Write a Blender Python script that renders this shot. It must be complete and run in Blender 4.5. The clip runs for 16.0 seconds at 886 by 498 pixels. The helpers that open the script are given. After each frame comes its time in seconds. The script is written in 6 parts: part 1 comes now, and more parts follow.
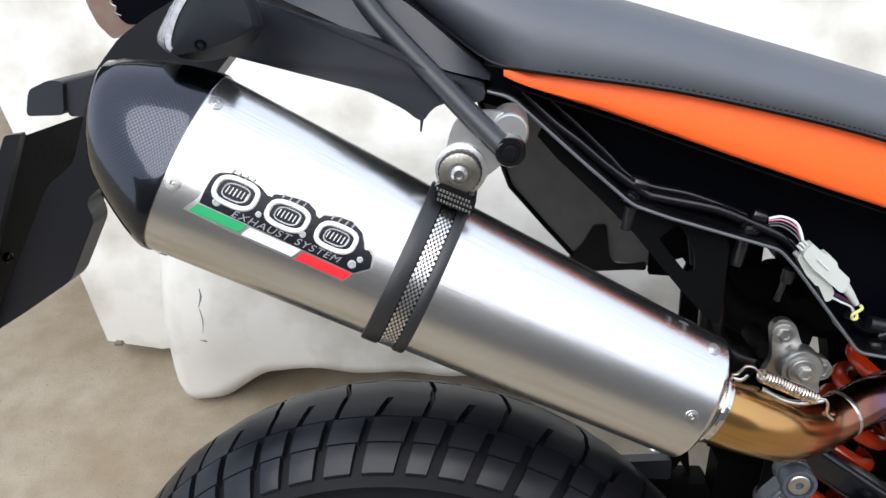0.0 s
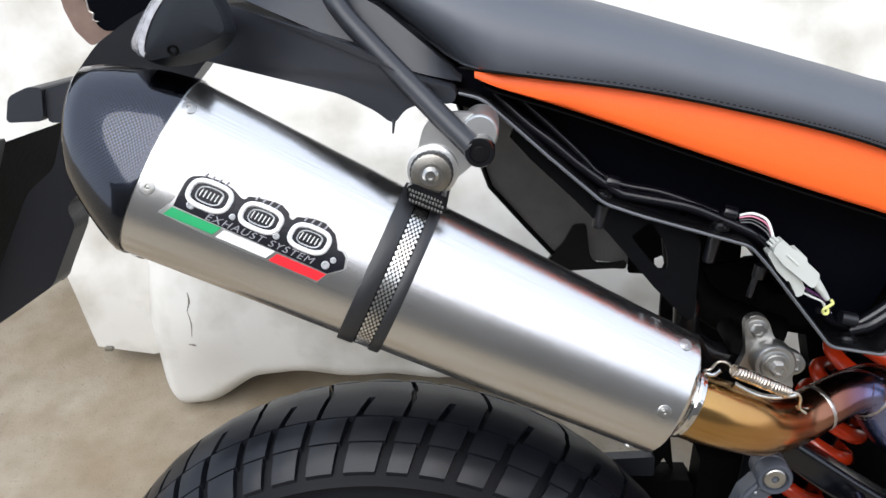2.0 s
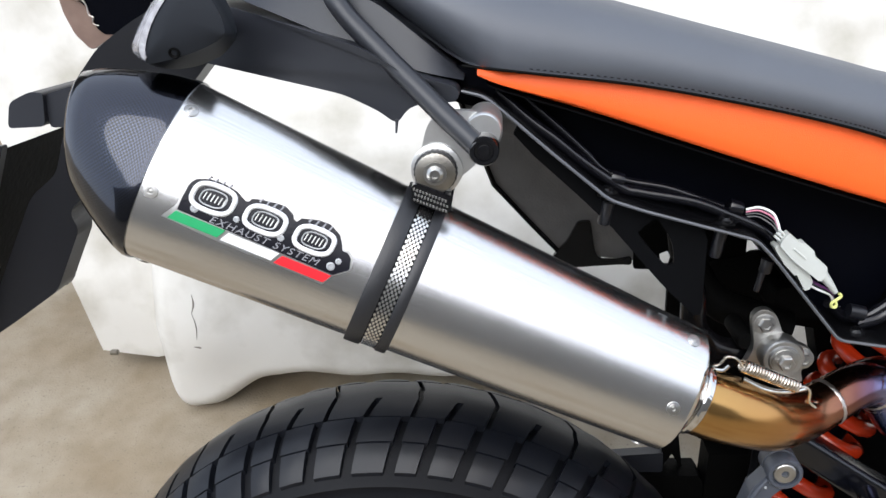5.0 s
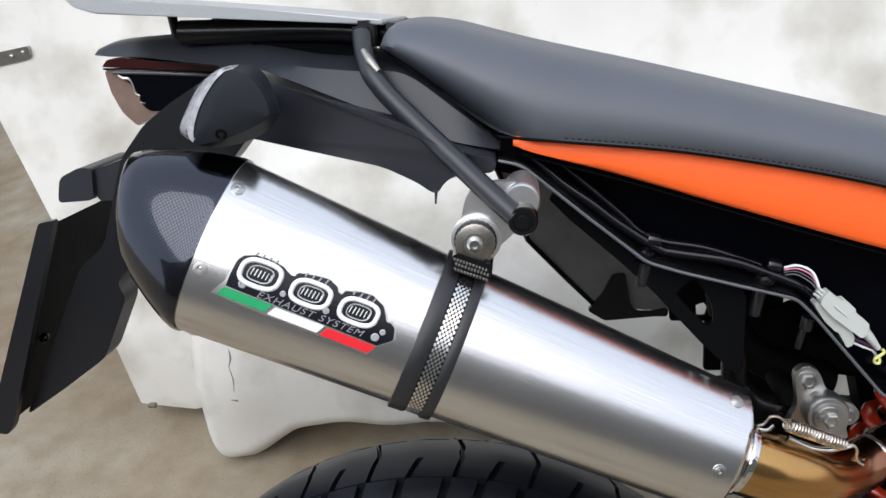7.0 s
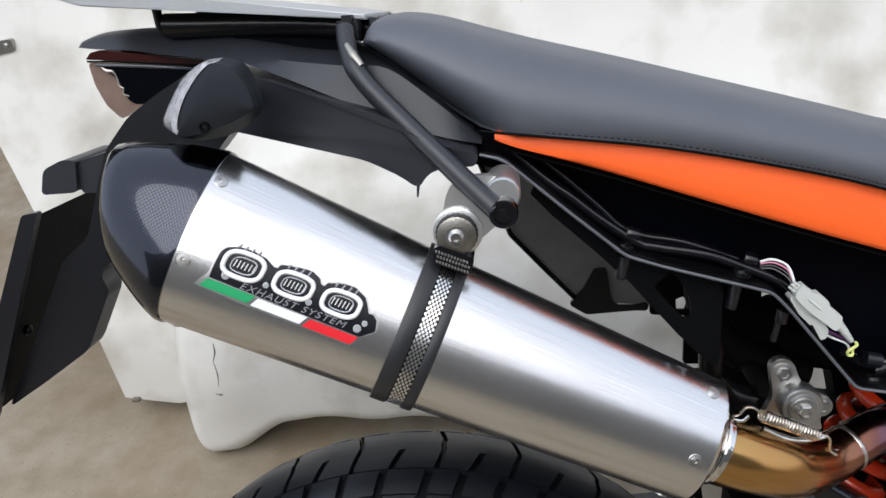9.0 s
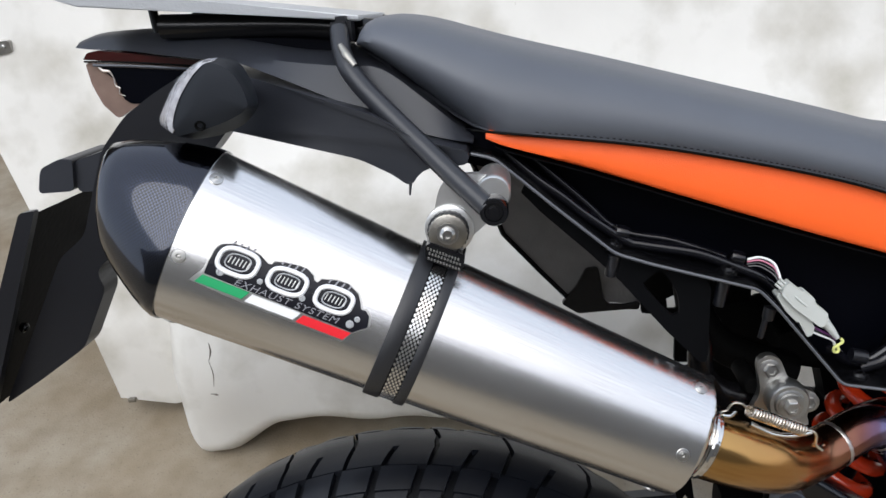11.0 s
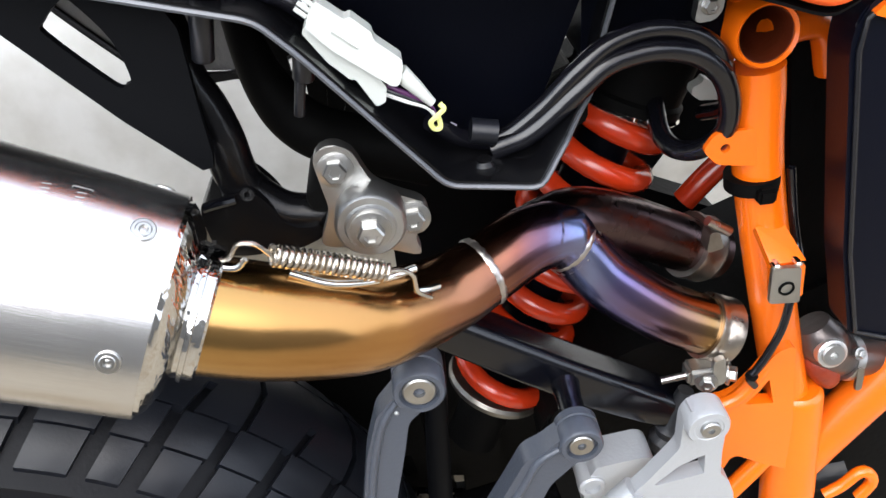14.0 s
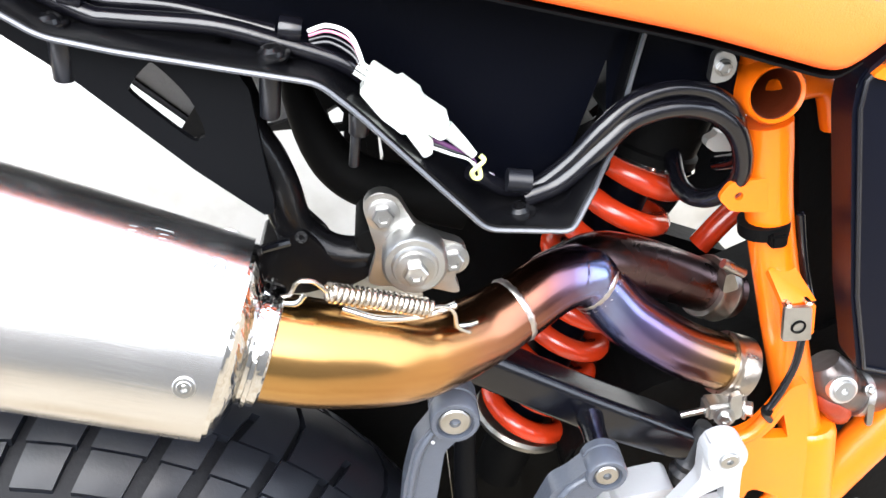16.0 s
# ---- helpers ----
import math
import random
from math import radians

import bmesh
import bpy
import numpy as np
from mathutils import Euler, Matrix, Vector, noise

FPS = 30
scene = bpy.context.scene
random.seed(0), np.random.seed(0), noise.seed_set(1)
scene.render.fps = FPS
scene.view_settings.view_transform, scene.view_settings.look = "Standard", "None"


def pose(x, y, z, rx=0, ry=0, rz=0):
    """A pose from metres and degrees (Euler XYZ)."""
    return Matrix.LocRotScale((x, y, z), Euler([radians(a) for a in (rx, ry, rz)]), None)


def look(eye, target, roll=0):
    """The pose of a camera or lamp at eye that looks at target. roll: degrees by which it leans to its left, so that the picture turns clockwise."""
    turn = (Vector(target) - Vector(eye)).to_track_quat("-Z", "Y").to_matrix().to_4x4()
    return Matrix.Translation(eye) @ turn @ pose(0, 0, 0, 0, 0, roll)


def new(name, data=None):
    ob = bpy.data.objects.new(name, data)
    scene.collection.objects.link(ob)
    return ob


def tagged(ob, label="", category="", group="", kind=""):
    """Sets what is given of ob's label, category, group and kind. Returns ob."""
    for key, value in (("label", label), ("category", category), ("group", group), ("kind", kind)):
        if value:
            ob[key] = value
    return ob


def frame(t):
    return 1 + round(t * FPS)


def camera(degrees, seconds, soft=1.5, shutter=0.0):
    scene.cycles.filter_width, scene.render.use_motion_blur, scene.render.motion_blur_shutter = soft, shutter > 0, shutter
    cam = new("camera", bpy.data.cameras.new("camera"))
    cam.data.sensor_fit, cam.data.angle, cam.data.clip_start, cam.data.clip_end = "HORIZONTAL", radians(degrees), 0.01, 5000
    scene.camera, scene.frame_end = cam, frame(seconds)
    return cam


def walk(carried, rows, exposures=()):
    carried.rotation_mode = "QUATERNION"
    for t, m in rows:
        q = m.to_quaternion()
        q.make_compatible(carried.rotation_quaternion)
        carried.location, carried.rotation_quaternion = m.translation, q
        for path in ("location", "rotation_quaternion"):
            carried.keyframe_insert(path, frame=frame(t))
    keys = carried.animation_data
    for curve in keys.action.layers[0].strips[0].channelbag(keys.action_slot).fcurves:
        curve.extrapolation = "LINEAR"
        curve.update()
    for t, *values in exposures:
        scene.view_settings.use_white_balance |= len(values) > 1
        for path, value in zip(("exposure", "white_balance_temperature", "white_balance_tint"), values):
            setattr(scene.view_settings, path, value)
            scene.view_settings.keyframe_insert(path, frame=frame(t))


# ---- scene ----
cam = camera(58.3, 16.0)
PATH = [
    (0, (0.048, -0.011, 1.054), (-0.109, 1.866, 0.381), -0.8),
    (0.5, (0.049, -0.016, 1.055), (-0.101, 1.866, 0.393), -0.9),
    (1, (0.051, -0.018, 1.056), (-0.092, 1.866, 0.401), -1.1),
    (1.5, (0.058, -0.016, 1.055), (-0.073, 1.868, 0.396), -1.1),
    (2, (0.065, -0.017, 1.054), (-0.085, 1.863, 0.388), -1.4),
    (2.5, (0.071, -0.016, 1.055), (-0.073, 1.863, 0.384), -1.7),
    (3, (0.07, -0.013, 1.054), (-0.074, 1.864, 0.379), -1.8),
    (3.5, (0.069, -0.013, 1.053), (-0.07, 1.864, 0.376), -1.9),
    (6, (0.054, -0.016, 1.059), (-0.143, 1.866, 0.41), -3.4),
    (6.5, (0.05, -0.013, 1.076), (-0.168, 1.877, 0.457), -4.1),
    (7, (0.054, -0.017, 1.08), (-0.164, 1.883, 0.495), -4.3),
    (7.5, (0.058, -0.021, 1.08), (-0.144, 1.881, 0.495), -4.1),
    (8, (0.058, -0.021, 1.08), (-0.137, 1.878, 0.485), -3.9),
    (8.5, (0.057, -0.022, 1.079), (-0.137, 1.877, 0.482), -3.9),
    (9, (0.058, -0.024, 1.079), (-0.127, 1.877, 0.484), -3.8),
    (11.5, (0.066, -0.034, 1.077), (-0.11, 1.87, 0.49), -3.7),
    (12, (0.085, -0.024, 1.069), (-0.085, 1.875, 0.465), -4.1),
    (12.3, (0.121, 0.004, 1.074), (-0.061, 1.867, 0.370), -3.8),
    (12.5, (0.172, 0.018, 1.03), (-0.03, 1.893, 0.364), -4.3),
    (12.7, (0.199, 0.061, 1.032), (0.058, 1.902, 0.264), -4.8),
    (13, (0.23, 0.137, 1.0), (0.206, 1.968, 0.195), -4.8),
    (13.5, (0.263, 0.223, 0.967), (0.43, 1.946, -0.035), -4.3),
    (14, (0.3, 0.244, 0.946), (0.343, 1.906, -0.165), -6.4),
    (14.5, (0.309, 0.245, 0.948), (0.331, 1.907, -0.165), -6.5),
    (15, (0.306, 0.239, 0.949), (0.32, 1.903, -0.159), -6.7),
    (15.5, (0.304, 0.236, 0.952), (0.321, 1.912, -0.139), -6.3),
    (16, (0.284, 0.216, 0.963), (0.321, 1.94, -0.051), -6.3),
]
EXPOSURES = [(0.0, 0.92), (3.7, 0.92), (5.9, 0.98), (6.4, 0.88), (7.0, 0.62), (9.0, 0.55), (12.2, 0.57), (13.0, 0.85), (13.5, 1.15), (14.2, 1.62), (14.6, 1.8), (15.2, 2.12), (16.0, 2.45)]

# the motorcycle rests on its side stand: the whole machine leans about the tyre's contact line
LEAN = Matrix.Translation((0, 0.67, 0)) @ Matrix.Rotation(radians(-16), 4, "X") @ Matrix.Translation((0, -0.67, 0))
walk(cam, [(t, LEAN @ look(eye, target, roll)) for t, eye, target, roll in PATH], EXPOSURES)

# ---- world and sun ----
world = bpy.data.worlds.new("world")
scene.world = world
world.use_nodes = True
wn, wl = world.node_tree.nodes, world.node_tree.links
sky = wn.new("ShaderNodeTexSky")
sky.sky_type, sky.sun_disc = "NISHITA", False
sky.sun_elevation, sky.sun_rotation = radians(54), radians(153)
sky.air_density, sky.dust_density = 1.0, 4.0
veil = wn.new("ShaderNodeMixRGB")
veil.inputs[0].default_value = 0.75
veil.inputs[2].default_value = (7.6, 8.45, 10.0, 1)
wl.new(sky.outputs[0], veil.inputs[1])
wl.new(veil.outputs[0], wn["Background"].inputs[0])
wn["Background"].inputs[1].default_value = 0.116
sun = new("sun", bpy.data.lights.new("sun", "SUN"))
sun.data.energy, sun.data.angle, sun.data.color = 1.4, radians(55), (1, 0.99, 0.98)
sun.matrix_world = look((-1.0, -1.7, 3.0), (0, 0.3, 0))


# ---- materials ----
def mat(name, base, rough=0.5, metal=0.0, bump=0.0, scale=200.0, vary=0.0, vscale=8.0, stretch=(1, 1, 1), coat=0.0, rvary=0.0, spec=0.5, dirt=None, dirt_amount=0.0, dirt_scale=12.0):
    """A surface with grain in its relief, and colour and gloss that vary on a larger scale."""
    m = bpy.data.materials.new(name)
    m.use_nodes = True
    n, l = m.node_tree.nodes, m.node_tree.links
    b = n["Principled BSDF"]
    b.inputs["Roughness"].default_value, b.inputs["Metallic"].default_value = rough, metal
    b.inputs["Coat Weight"].default_value = coat
    b.inputs["Specular IOR Level"].default_value = spec
    tc = n.new("ShaderNodeTexCoord")
    mp = n.new("ShaderNodeMapping")
    mp.inputs["Scale"].default_value = stretch
    l.new(tc.outputs["Object"], mp.inputs[0])
    big = n.new("ShaderNodeTexNoise")
    big.inputs["Scale"].default_value, big.inputs["Detail"].default_value = vscale, 5
    l.new(mp.outputs[0], big.inputs[0])
    col = n.new("ShaderNodeMixRGB")
    col.inputs[1].default_value = (*[c * (1 - vary) for c in base], 1)
    col.inputs[2].default_value = (*[min(1, c * (1 + vary)) for c in base], 1)
    l.new(big.outputs[0], col.inputs[0])
    out = col.outputs[0]
    if dirt:
        dn = n.new("ShaderNodeTexNoise")
        dn.inputs["Scale"].default_value, dn.inputs["Detail"].default_value = dirt_scale, 8
        l.new(tc.outputs["Object"], dn.inputs[0])
        ramp = n.new("ShaderNodeMapRange")
        ramp.inputs[1].default_value, ramp.inputs[2].default_value = 0.45, 0.72
        ramp.inputs[4].default_value = dirt_amount
        l.new(dn.outputs[0], ramp.inputs[0])
        dm = n.new("ShaderNodeMixRGB")
        dm.inputs[2].default_value = (*dirt, 1)
        l.new(ramp.outputs[0], dm.inputs[0])
        l.new(out, dm.inputs[1])
        out = dm.outputs[0]
    l.new(out, b.inputs["Base Color"])
    if rvary:
        rr = n.new("ShaderNodeMapRange")
        rr.inputs[3].default_value, rr.inputs[4].default_value = max(0, rough - rvary), min(1, rough + rvary)
        l.new(big.outputs[0], rr.inputs[0])
        l.new(rr.outputs[0], b.inputs["Roughness"])
    if bump:
        fine = n.new("ShaderNodeTexNoise")
        fine.inputs["Scale"].default_value, fine.inputs["Detail"].default_value = scale, 3
        l.new(mp.outputs[0], fine.inputs[0])
        bp = n.new("ShaderNodeBump")
        bp.inputs["Strength"].default_value, bp.inputs["Distance"].default_value = bump, 0.001
        l.new(fine.outputs[0], bp.inputs["Height"])
        l.new(bp.outputs[0], b.inputs["Normal"])
    return m


M_PLASTIC = mat("black_plastic", (0.020, 0.022, 0.028), 0.38, bump=0.07, scale=1500, vary=0.25, rvary=0.05, spec=0.4, dirt=(0.05, 0.048, 0.045), dirt_amount=0.12)
M_GLOSSBLACK = mat("gloss_black", (0.005, 0.005, 0.006), 0.14, vary=0.2, bump=0.05, scale=60, spec=0.45)
M_FRAMEBLACK = mat("black_painted_steel", (0.003, 0.003, 0.0036), 0.24, bump=0.15, scale=300, vary=0.3, rvary=0.06, spec=0.3, dirt=(0.03, 0.028, 0.025), dirt_amount=0.06, dirt_scale=40)
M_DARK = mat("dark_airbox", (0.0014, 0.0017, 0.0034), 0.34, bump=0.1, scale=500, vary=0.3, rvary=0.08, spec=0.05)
M_SHELL = mat("satin_black_shell", (0.020, 0.0225, 0.027), 0.55, bump=0.04, scale=900, vary=0.15, spec=0.08)
M_NAVY = mat("dark_navy_plastic", (0.0016, 0.0022, 0.0055), 0.35, bump=0.06, scale=900, vary=0.2, spec=0.12)
M_SATIN = mat("satin_black_steel", (0.0055, 0.006, 0.0085), 0.34, bump=0.06, scale=600, vary=0.2, rvary=0.06, spec=0.45)
M_BARBLACK = mat("gloss_black_bar", (0.0016, 0.0018, 0.0032), 0.19, bump=0.04, scale=150, vary=0.3, rvary=0.06, spec=0.5)
M_WELD = mat("weld_silver", (0.5, 0.46, 0.43), 0.36, 1.0, bump=0.3, scale=260, vary=0.3, vscale=120, rvary=0.1)
M_SOOTPIPE = mat("sooty_tinted_pipe", (0.085, 0.055, 0.055), 0.28, 1.0, bump=0.15, scale=200, vary=0.4, vscale=25, rvary=0.1)
M_MESH = mat("mesh_steel", (0.62, 0.61, 0.59), 0.22, 1.0, vary=0.25, vscale=60, rvary=0.08)
M_BADGEGREY = mat("badge_grey", (0.25, 0.25, 0.27), 0.4, vary=0.1)
# dull black parts; behind the pipes its near-black also stands for deep shade
M_DULLBLACK = mat("dull_black_metal", (0.0025, 0.0025, 0.0025), 0.6, bump=0.4, scale=150, vary=0.5, spec=0.06)
M_SEAT = mat("seat_vinyl", (0.078, 0.085, 0.100), 0.48, bump=0.16, scale=1800, vary=0.12, vscale=20, rvary=0.06)
M_ORANGE = mat("orange_vinyl", (0.95, 0.125, 0.015), 0.45, bump=0.3, scale=1200, vary=0.05, vscale=20)
M_ORANGEPAINT = mat("orange_powder_coat", (0.82, 0.138, 0.003), 0.26, bump=0.12, scale=250, vary=0.06, coat=0.25, dirt=(0.25, 0.08, 0.02), dirt_amount=0.25)
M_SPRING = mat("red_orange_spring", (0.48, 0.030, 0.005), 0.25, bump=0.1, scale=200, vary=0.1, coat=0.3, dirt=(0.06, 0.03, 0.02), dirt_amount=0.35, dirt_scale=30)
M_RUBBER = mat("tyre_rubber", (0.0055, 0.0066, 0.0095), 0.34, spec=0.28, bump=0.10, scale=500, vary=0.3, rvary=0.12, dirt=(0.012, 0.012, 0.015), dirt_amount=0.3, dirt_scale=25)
# darker than the tread rubber: shade of the grooves is put into the colour
M_CARCASS = mat("groove_shaded_carcass", (0.003, 0.0034, 0.0048), 0.5, spec=0.14, bump=0.2, scale=300, vary=0.3, rvary=0.1, dirt=(0.008, 0.008, 0.010), dirt_amount=0.25, dirt_scale=20)
M_RUBBER2 = mat("black_rubber", (0.012, 0.0125, 0.0145), 0.42, bump=0.2, scale=700, vary=0.2, spec=0.5)
M_HOSE = mat("cable_sheath", (0.0035, 0.0035, 0.0052), 0.2, bump=0.12, scale=200, vary=0.2, spec=0.5)
M_ALU = mat("cast_aluminium", (0.44, 0.44, 0.43), 0.38, 1.0, bump=0.10, scale=700, vary=0.12, rvary=0.1, dirt=(0.2, 0.18, 0.15), dirt_amount=0.4, dirt_scale=40)
M_CAST = mat("bright_casting", (0.62, 0.62, 0.61), 0.34, 0.85, bump=0.08, scale=600, vary=0.08, rvary=0.08, dirt=(0.35, 0.33, 0.3), dirt_amount=0.3, dirt_scale=40)
M_GUSSET = mat("black_sheet_steel", (0.0028, 0.003, 0.0036), 0.5, bump=0.08, scale=500, vary=0.2, rvary=0.06, spec=0.06)
M_STAY = mat("satin_black_tube", (0.016, 0.0172, 0.021), 0.36, bump=0.06, scale=600, vary=0.2, rvary=0.06, spec=0.5)
M_EDGE = mat("worn_edge_highlight", (0.10, 0.105, 0.115), 0.35, 0.4, vary=0.3, vscale=40, bump=0.1, scale=300)
M_ZINC = mat("zinc_bolt", (0.44, 0.435, 0.42), 0.3, 1.0, bump=0.1, scale=500, vary=0.12, rvary=0.08, dirt=(0.2, 0.17, 0.13), dirt_amount=0.4, dirt_scale=80)
M_WEATHERED = mat("weathered_zinc", (0.30, 0.285, 0.255), 0.4, 1.0, bump=0.15, scale=500, vary=0.25, rvary=0.1, dirt=(0.10, 0.08, 0.06), dirt_amount=0.5, dirt_scale=60)
M_CHROME = mat("polished_steel", (0.78, 0.77, 0.74), 0.1, 1.0, bump=0.08, scale=120, vary=0.1, rvary=0.05)
M_SPRINGSTEEL = mat("spring_steel", (0.58, 0.53, 0.46), 0.25, 1.0, vary=0.2, bump=0.1, scale=400)
M_GREY = mat("grey_painted_aluminium", (0.05, 0.057, 0.072), 0.33, bump=0.2, scale=400, vary=0.1, rvary=0.08)
M_SILVER = mat("silver_lacquer", (0.38, 0.39, 0.40), 0.4, 0.3, bump=0.3, scale=400, vary=0.08)
M_WHITEPLASTIC = mat("white_connector", (0.50, 0.52, 0.49), 0.3, vary=0.12, bump=0.1, scale=300)
M_GREYSHIELD = mat("grey_heat_shield", (0.15, 0.145, 0.14), 0.6, bump=0.8, scale=400, vary=0.3, vscale=40)
M_GREEN = mat("badge_green", (0.02, 0.33, 0.12), 0.35)
M_WHITE = mat("badge_white", (0.82, 0.82, 0.82), 0.35)
M_RED = mat("badge_red", (0.72, 0.02, 0.03), 0.35)
M_BADGE = mat("badge_black", (0.006, 0.006, 0.010), 0.3, 0.0, spec=0.25, bump=0.2, scale=400, vary=0.3)
M_PURPLE = mat("purple_wire", (0.12, 0.03, 0.13), 0.4)
M_PINK = mat("pink_wire", (0.6, 0.2, 0.3), 0.4)
M_YELLOW = mat("yellow_tape", (0.7, 0.72, 0.25), 0.5)
M_LENS = mat("clear_lens", (0.36, 0.36, 0.38), 0.15, bump=1.0, scale=260, vary=0.7, vscale=150)
M_REDLENS = mat("red_lens", (0.035, 0.006, 0.005), 0.12, vary=0.2)
M_BROWNLENS = mat("smoked_lens", (0.19, 0.13, 0.105), 0.25, vary=0.3, vscale=60)
M_PAINT = mat("white_paint", (0.635, 0.617, 0.572), 0.5, bump=0.3, scale=60, vary=0.14, vscale=6, dirt=(0.37, 0.345, 0.285), dirt_amount=0.85, dirt_scale=8)
M_SMUDGE = mat("grey_smudge", (0.42, 0.41, 0.38), 0.8, vary=0.3)
M_CRACK = mat("bare_scar", (0.2, 0.18, 0.15), 0.8)


def concrete():
    """Old beige concrete: broad brown stains, mottling, and grit."""
    m = bpy.data.materials.new("concrete")
    m.use_nodes = True
    n, l = m.node_tree.nodes, m.node_tree.links
    b = n["Principled BSDF"]
    b.inputs["Roughness"].default_value = 0.85
    tc = n.new("ShaderNodeTexCoord")
    def field(scale, detail, lo, hi):
        t = n.new("ShaderNodeTexNoise")
        t.inputs["Scale"].default_value, t.inputs["Detail"].default_value = scale, detail
        l.new(tc.outputs["Object"], t.inputs[0])
        r = n.new("ShaderNodeMapRange")
        r.inputs[1].default_value, r.inputs[2].default_value = lo, hi
        l.new(t.outputs[0], r.inputs[0])
        return t, r
    _, stain = field(2.6, 6, 0.42, 0.66)
    _, mottle = field(17, 8, 0.3, 0.7)
    grit, pits = field(260, 3, 0.62, 0.72)
    base = n.new("ShaderNodeMixRGB")
    base.inputs[1].default_value, base.inputs[2].default_value = (0.235, 0.197, 0.143, 1), (0.335, 0.295, 0.228, 1)
    l.new(mottle.outputs[0], base.inputs[0])
    brown = n.new("ShaderNodeMixRGB")
    brown.inputs[2].default_value = (0.17, 0.116, 0.058, 1)
    half = n.new("ShaderNodeMath")
    half.operation = "MULTIPLY"
    half.inputs[1].default_value = 0.72
    l.new(stain.outputs[0], half.inputs[0])
    l.new(half.outputs[0], brown.inputs[0])
    l.new(base.outputs[0], brown.inputs[1])
    speck = n.new("ShaderNodeMixRGB")
    speck.inputs[2].default_value = (0.10, 0.085, 0.07, 1)
    less = n.new("ShaderNodeMath")
    less.operation = "MULTIPLY"
    less.inputs[1].default_value = 0.5
    l.new(pits.outputs[0], less.inputs[0])
    l.new(less.outputs[0], speck.inputs[0])
    l.new(brown.outputs[0], speck.inputs[1])
    l.new(speck.outputs[0], b.inputs["Base Color"])
    bp = n.new("ShaderNodeBump")
    bp.inputs["Strength"].default_value, bp.inputs["Distance"].default_value = 0.5, 0.002
    l.new(grit.outputs[0], bp.inputs["Height"])
    l.new(bp.outputs[0], b.inputs["Normal"])
    return m


M_CONCRETE = concrete()
M_DULL = mat("shade_roof_dull", (0.06, 0.055, 0.05), 0.9, bump=0.4, scale=40, vary=0.3)


def brushed():
    """Stainless sheet with fine scratches along the can."""
    m = bpy.data.materials.new("brushed_steel")
    m.use_nodes = True
    n, l = m.node_tree.nodes, m.node_tree.links
    b = n["Principled BSDF"]
    b.inputs["Metallic"].default_value = 1.0
    b.inputs["Anisotropic"].default_value, b.inputs["Anisotropic Rotation"].default_value = 0.6, 0.25
    tg = n.new("ShaderNodeTangent")
    tg.direction_type = "UV_MAP"
    l.new(tg.outputs[0], b.inputs["Tangent"])
    uv = n.new("ShaderNodeUVMap")
    mp = n.new("ShaderNodeMapping")
    mp.inputs["Scale"].default_value = (7, 520, 1)
    l.new(uv.outputs[0], mp.inputs[0])
    fine = n.new("ShaderNodeTexNoise")
    fine.inputs["Scale"].default_value, fine.inputs["Detail"].default_value = 1.0, 4
    l.new(mp.outputs[0], fine.inputs[0])
    soft = n.new("ShaderNodeTexNoise")
    soft.inputs["Scale"].default_value, soft.inputs["Detail"].default_value = 9.0, 4
    l.new(uv.outputs[0], soft.inputs[0])
    col = n.new("ShaderNodeMixRGB")
    col.inputs[1].default_value, col.inputs[2].default_value = (0.52, 0.51, 0.495, 1), (0.75, 0.74, 0.73, 1)
    l.new(fine.outputs[0], col.inputs[0])
    l.new(col.outputs[0], b.inputs["Base Color"])
    r = n.new("ShaderNodeMapRange")
    r.inputs[3].default_value, r.inputs[4].default_value = 0.16, 0.24
    l.new(soft.outputs[0], r.inputs[0])
    l.new(r.outputs[0], b.inputs["Roughness"])
    bp = n.new("ShaderNodeBump")
    bp.inputs["Strength"].default_value, bp.inputs["Distance"].default_value = 0.10, 0.0004
    l.new(fine.outputs[0], bp.inputs["Height"])
    l.new(bp.outputs[0], b.inputs["Normal"])
    return m


def carbon():
    """Lacquered twill weave."""
    m = bpy.data.materials.new("carbon_weave")
    m.use_nodes = True
    n, l = m.node_tree.nodes, m.node_tree.links
    b = n["Principled BSDF"]
    b.inputs["Roughness"].default_value, b.inputs["Coat Weight"].default_value, b.inputs["Coat Roughness"].default_value = 0.20, 0.7, 0.03
    uv = n.new("ShaderNodeUVMap")
    mp = n.new("ShaderNodeMapping")
    mp.inputs["Scale"].default_value = (110, 370, 1)
    l.new(uv.outputs[0], mp.inputs[0])
    ch = n.new("ShaderNodeTexChecker")
    ch.inputs["Scale"].default_value = 1.0
    ch.inputs[1].default_value, ch.inputs[2].default_value = (0.007, 0.0075, 0.010, 1), (0.034, 0.039, 0.056, 1)
    b.inputs["Metallic"].default_value = 1.0
    l.new(mp.outputs[0], ch.inputs[0])
    l.new(ch.outputs[0], b.inputs["Base Color"])
    return m


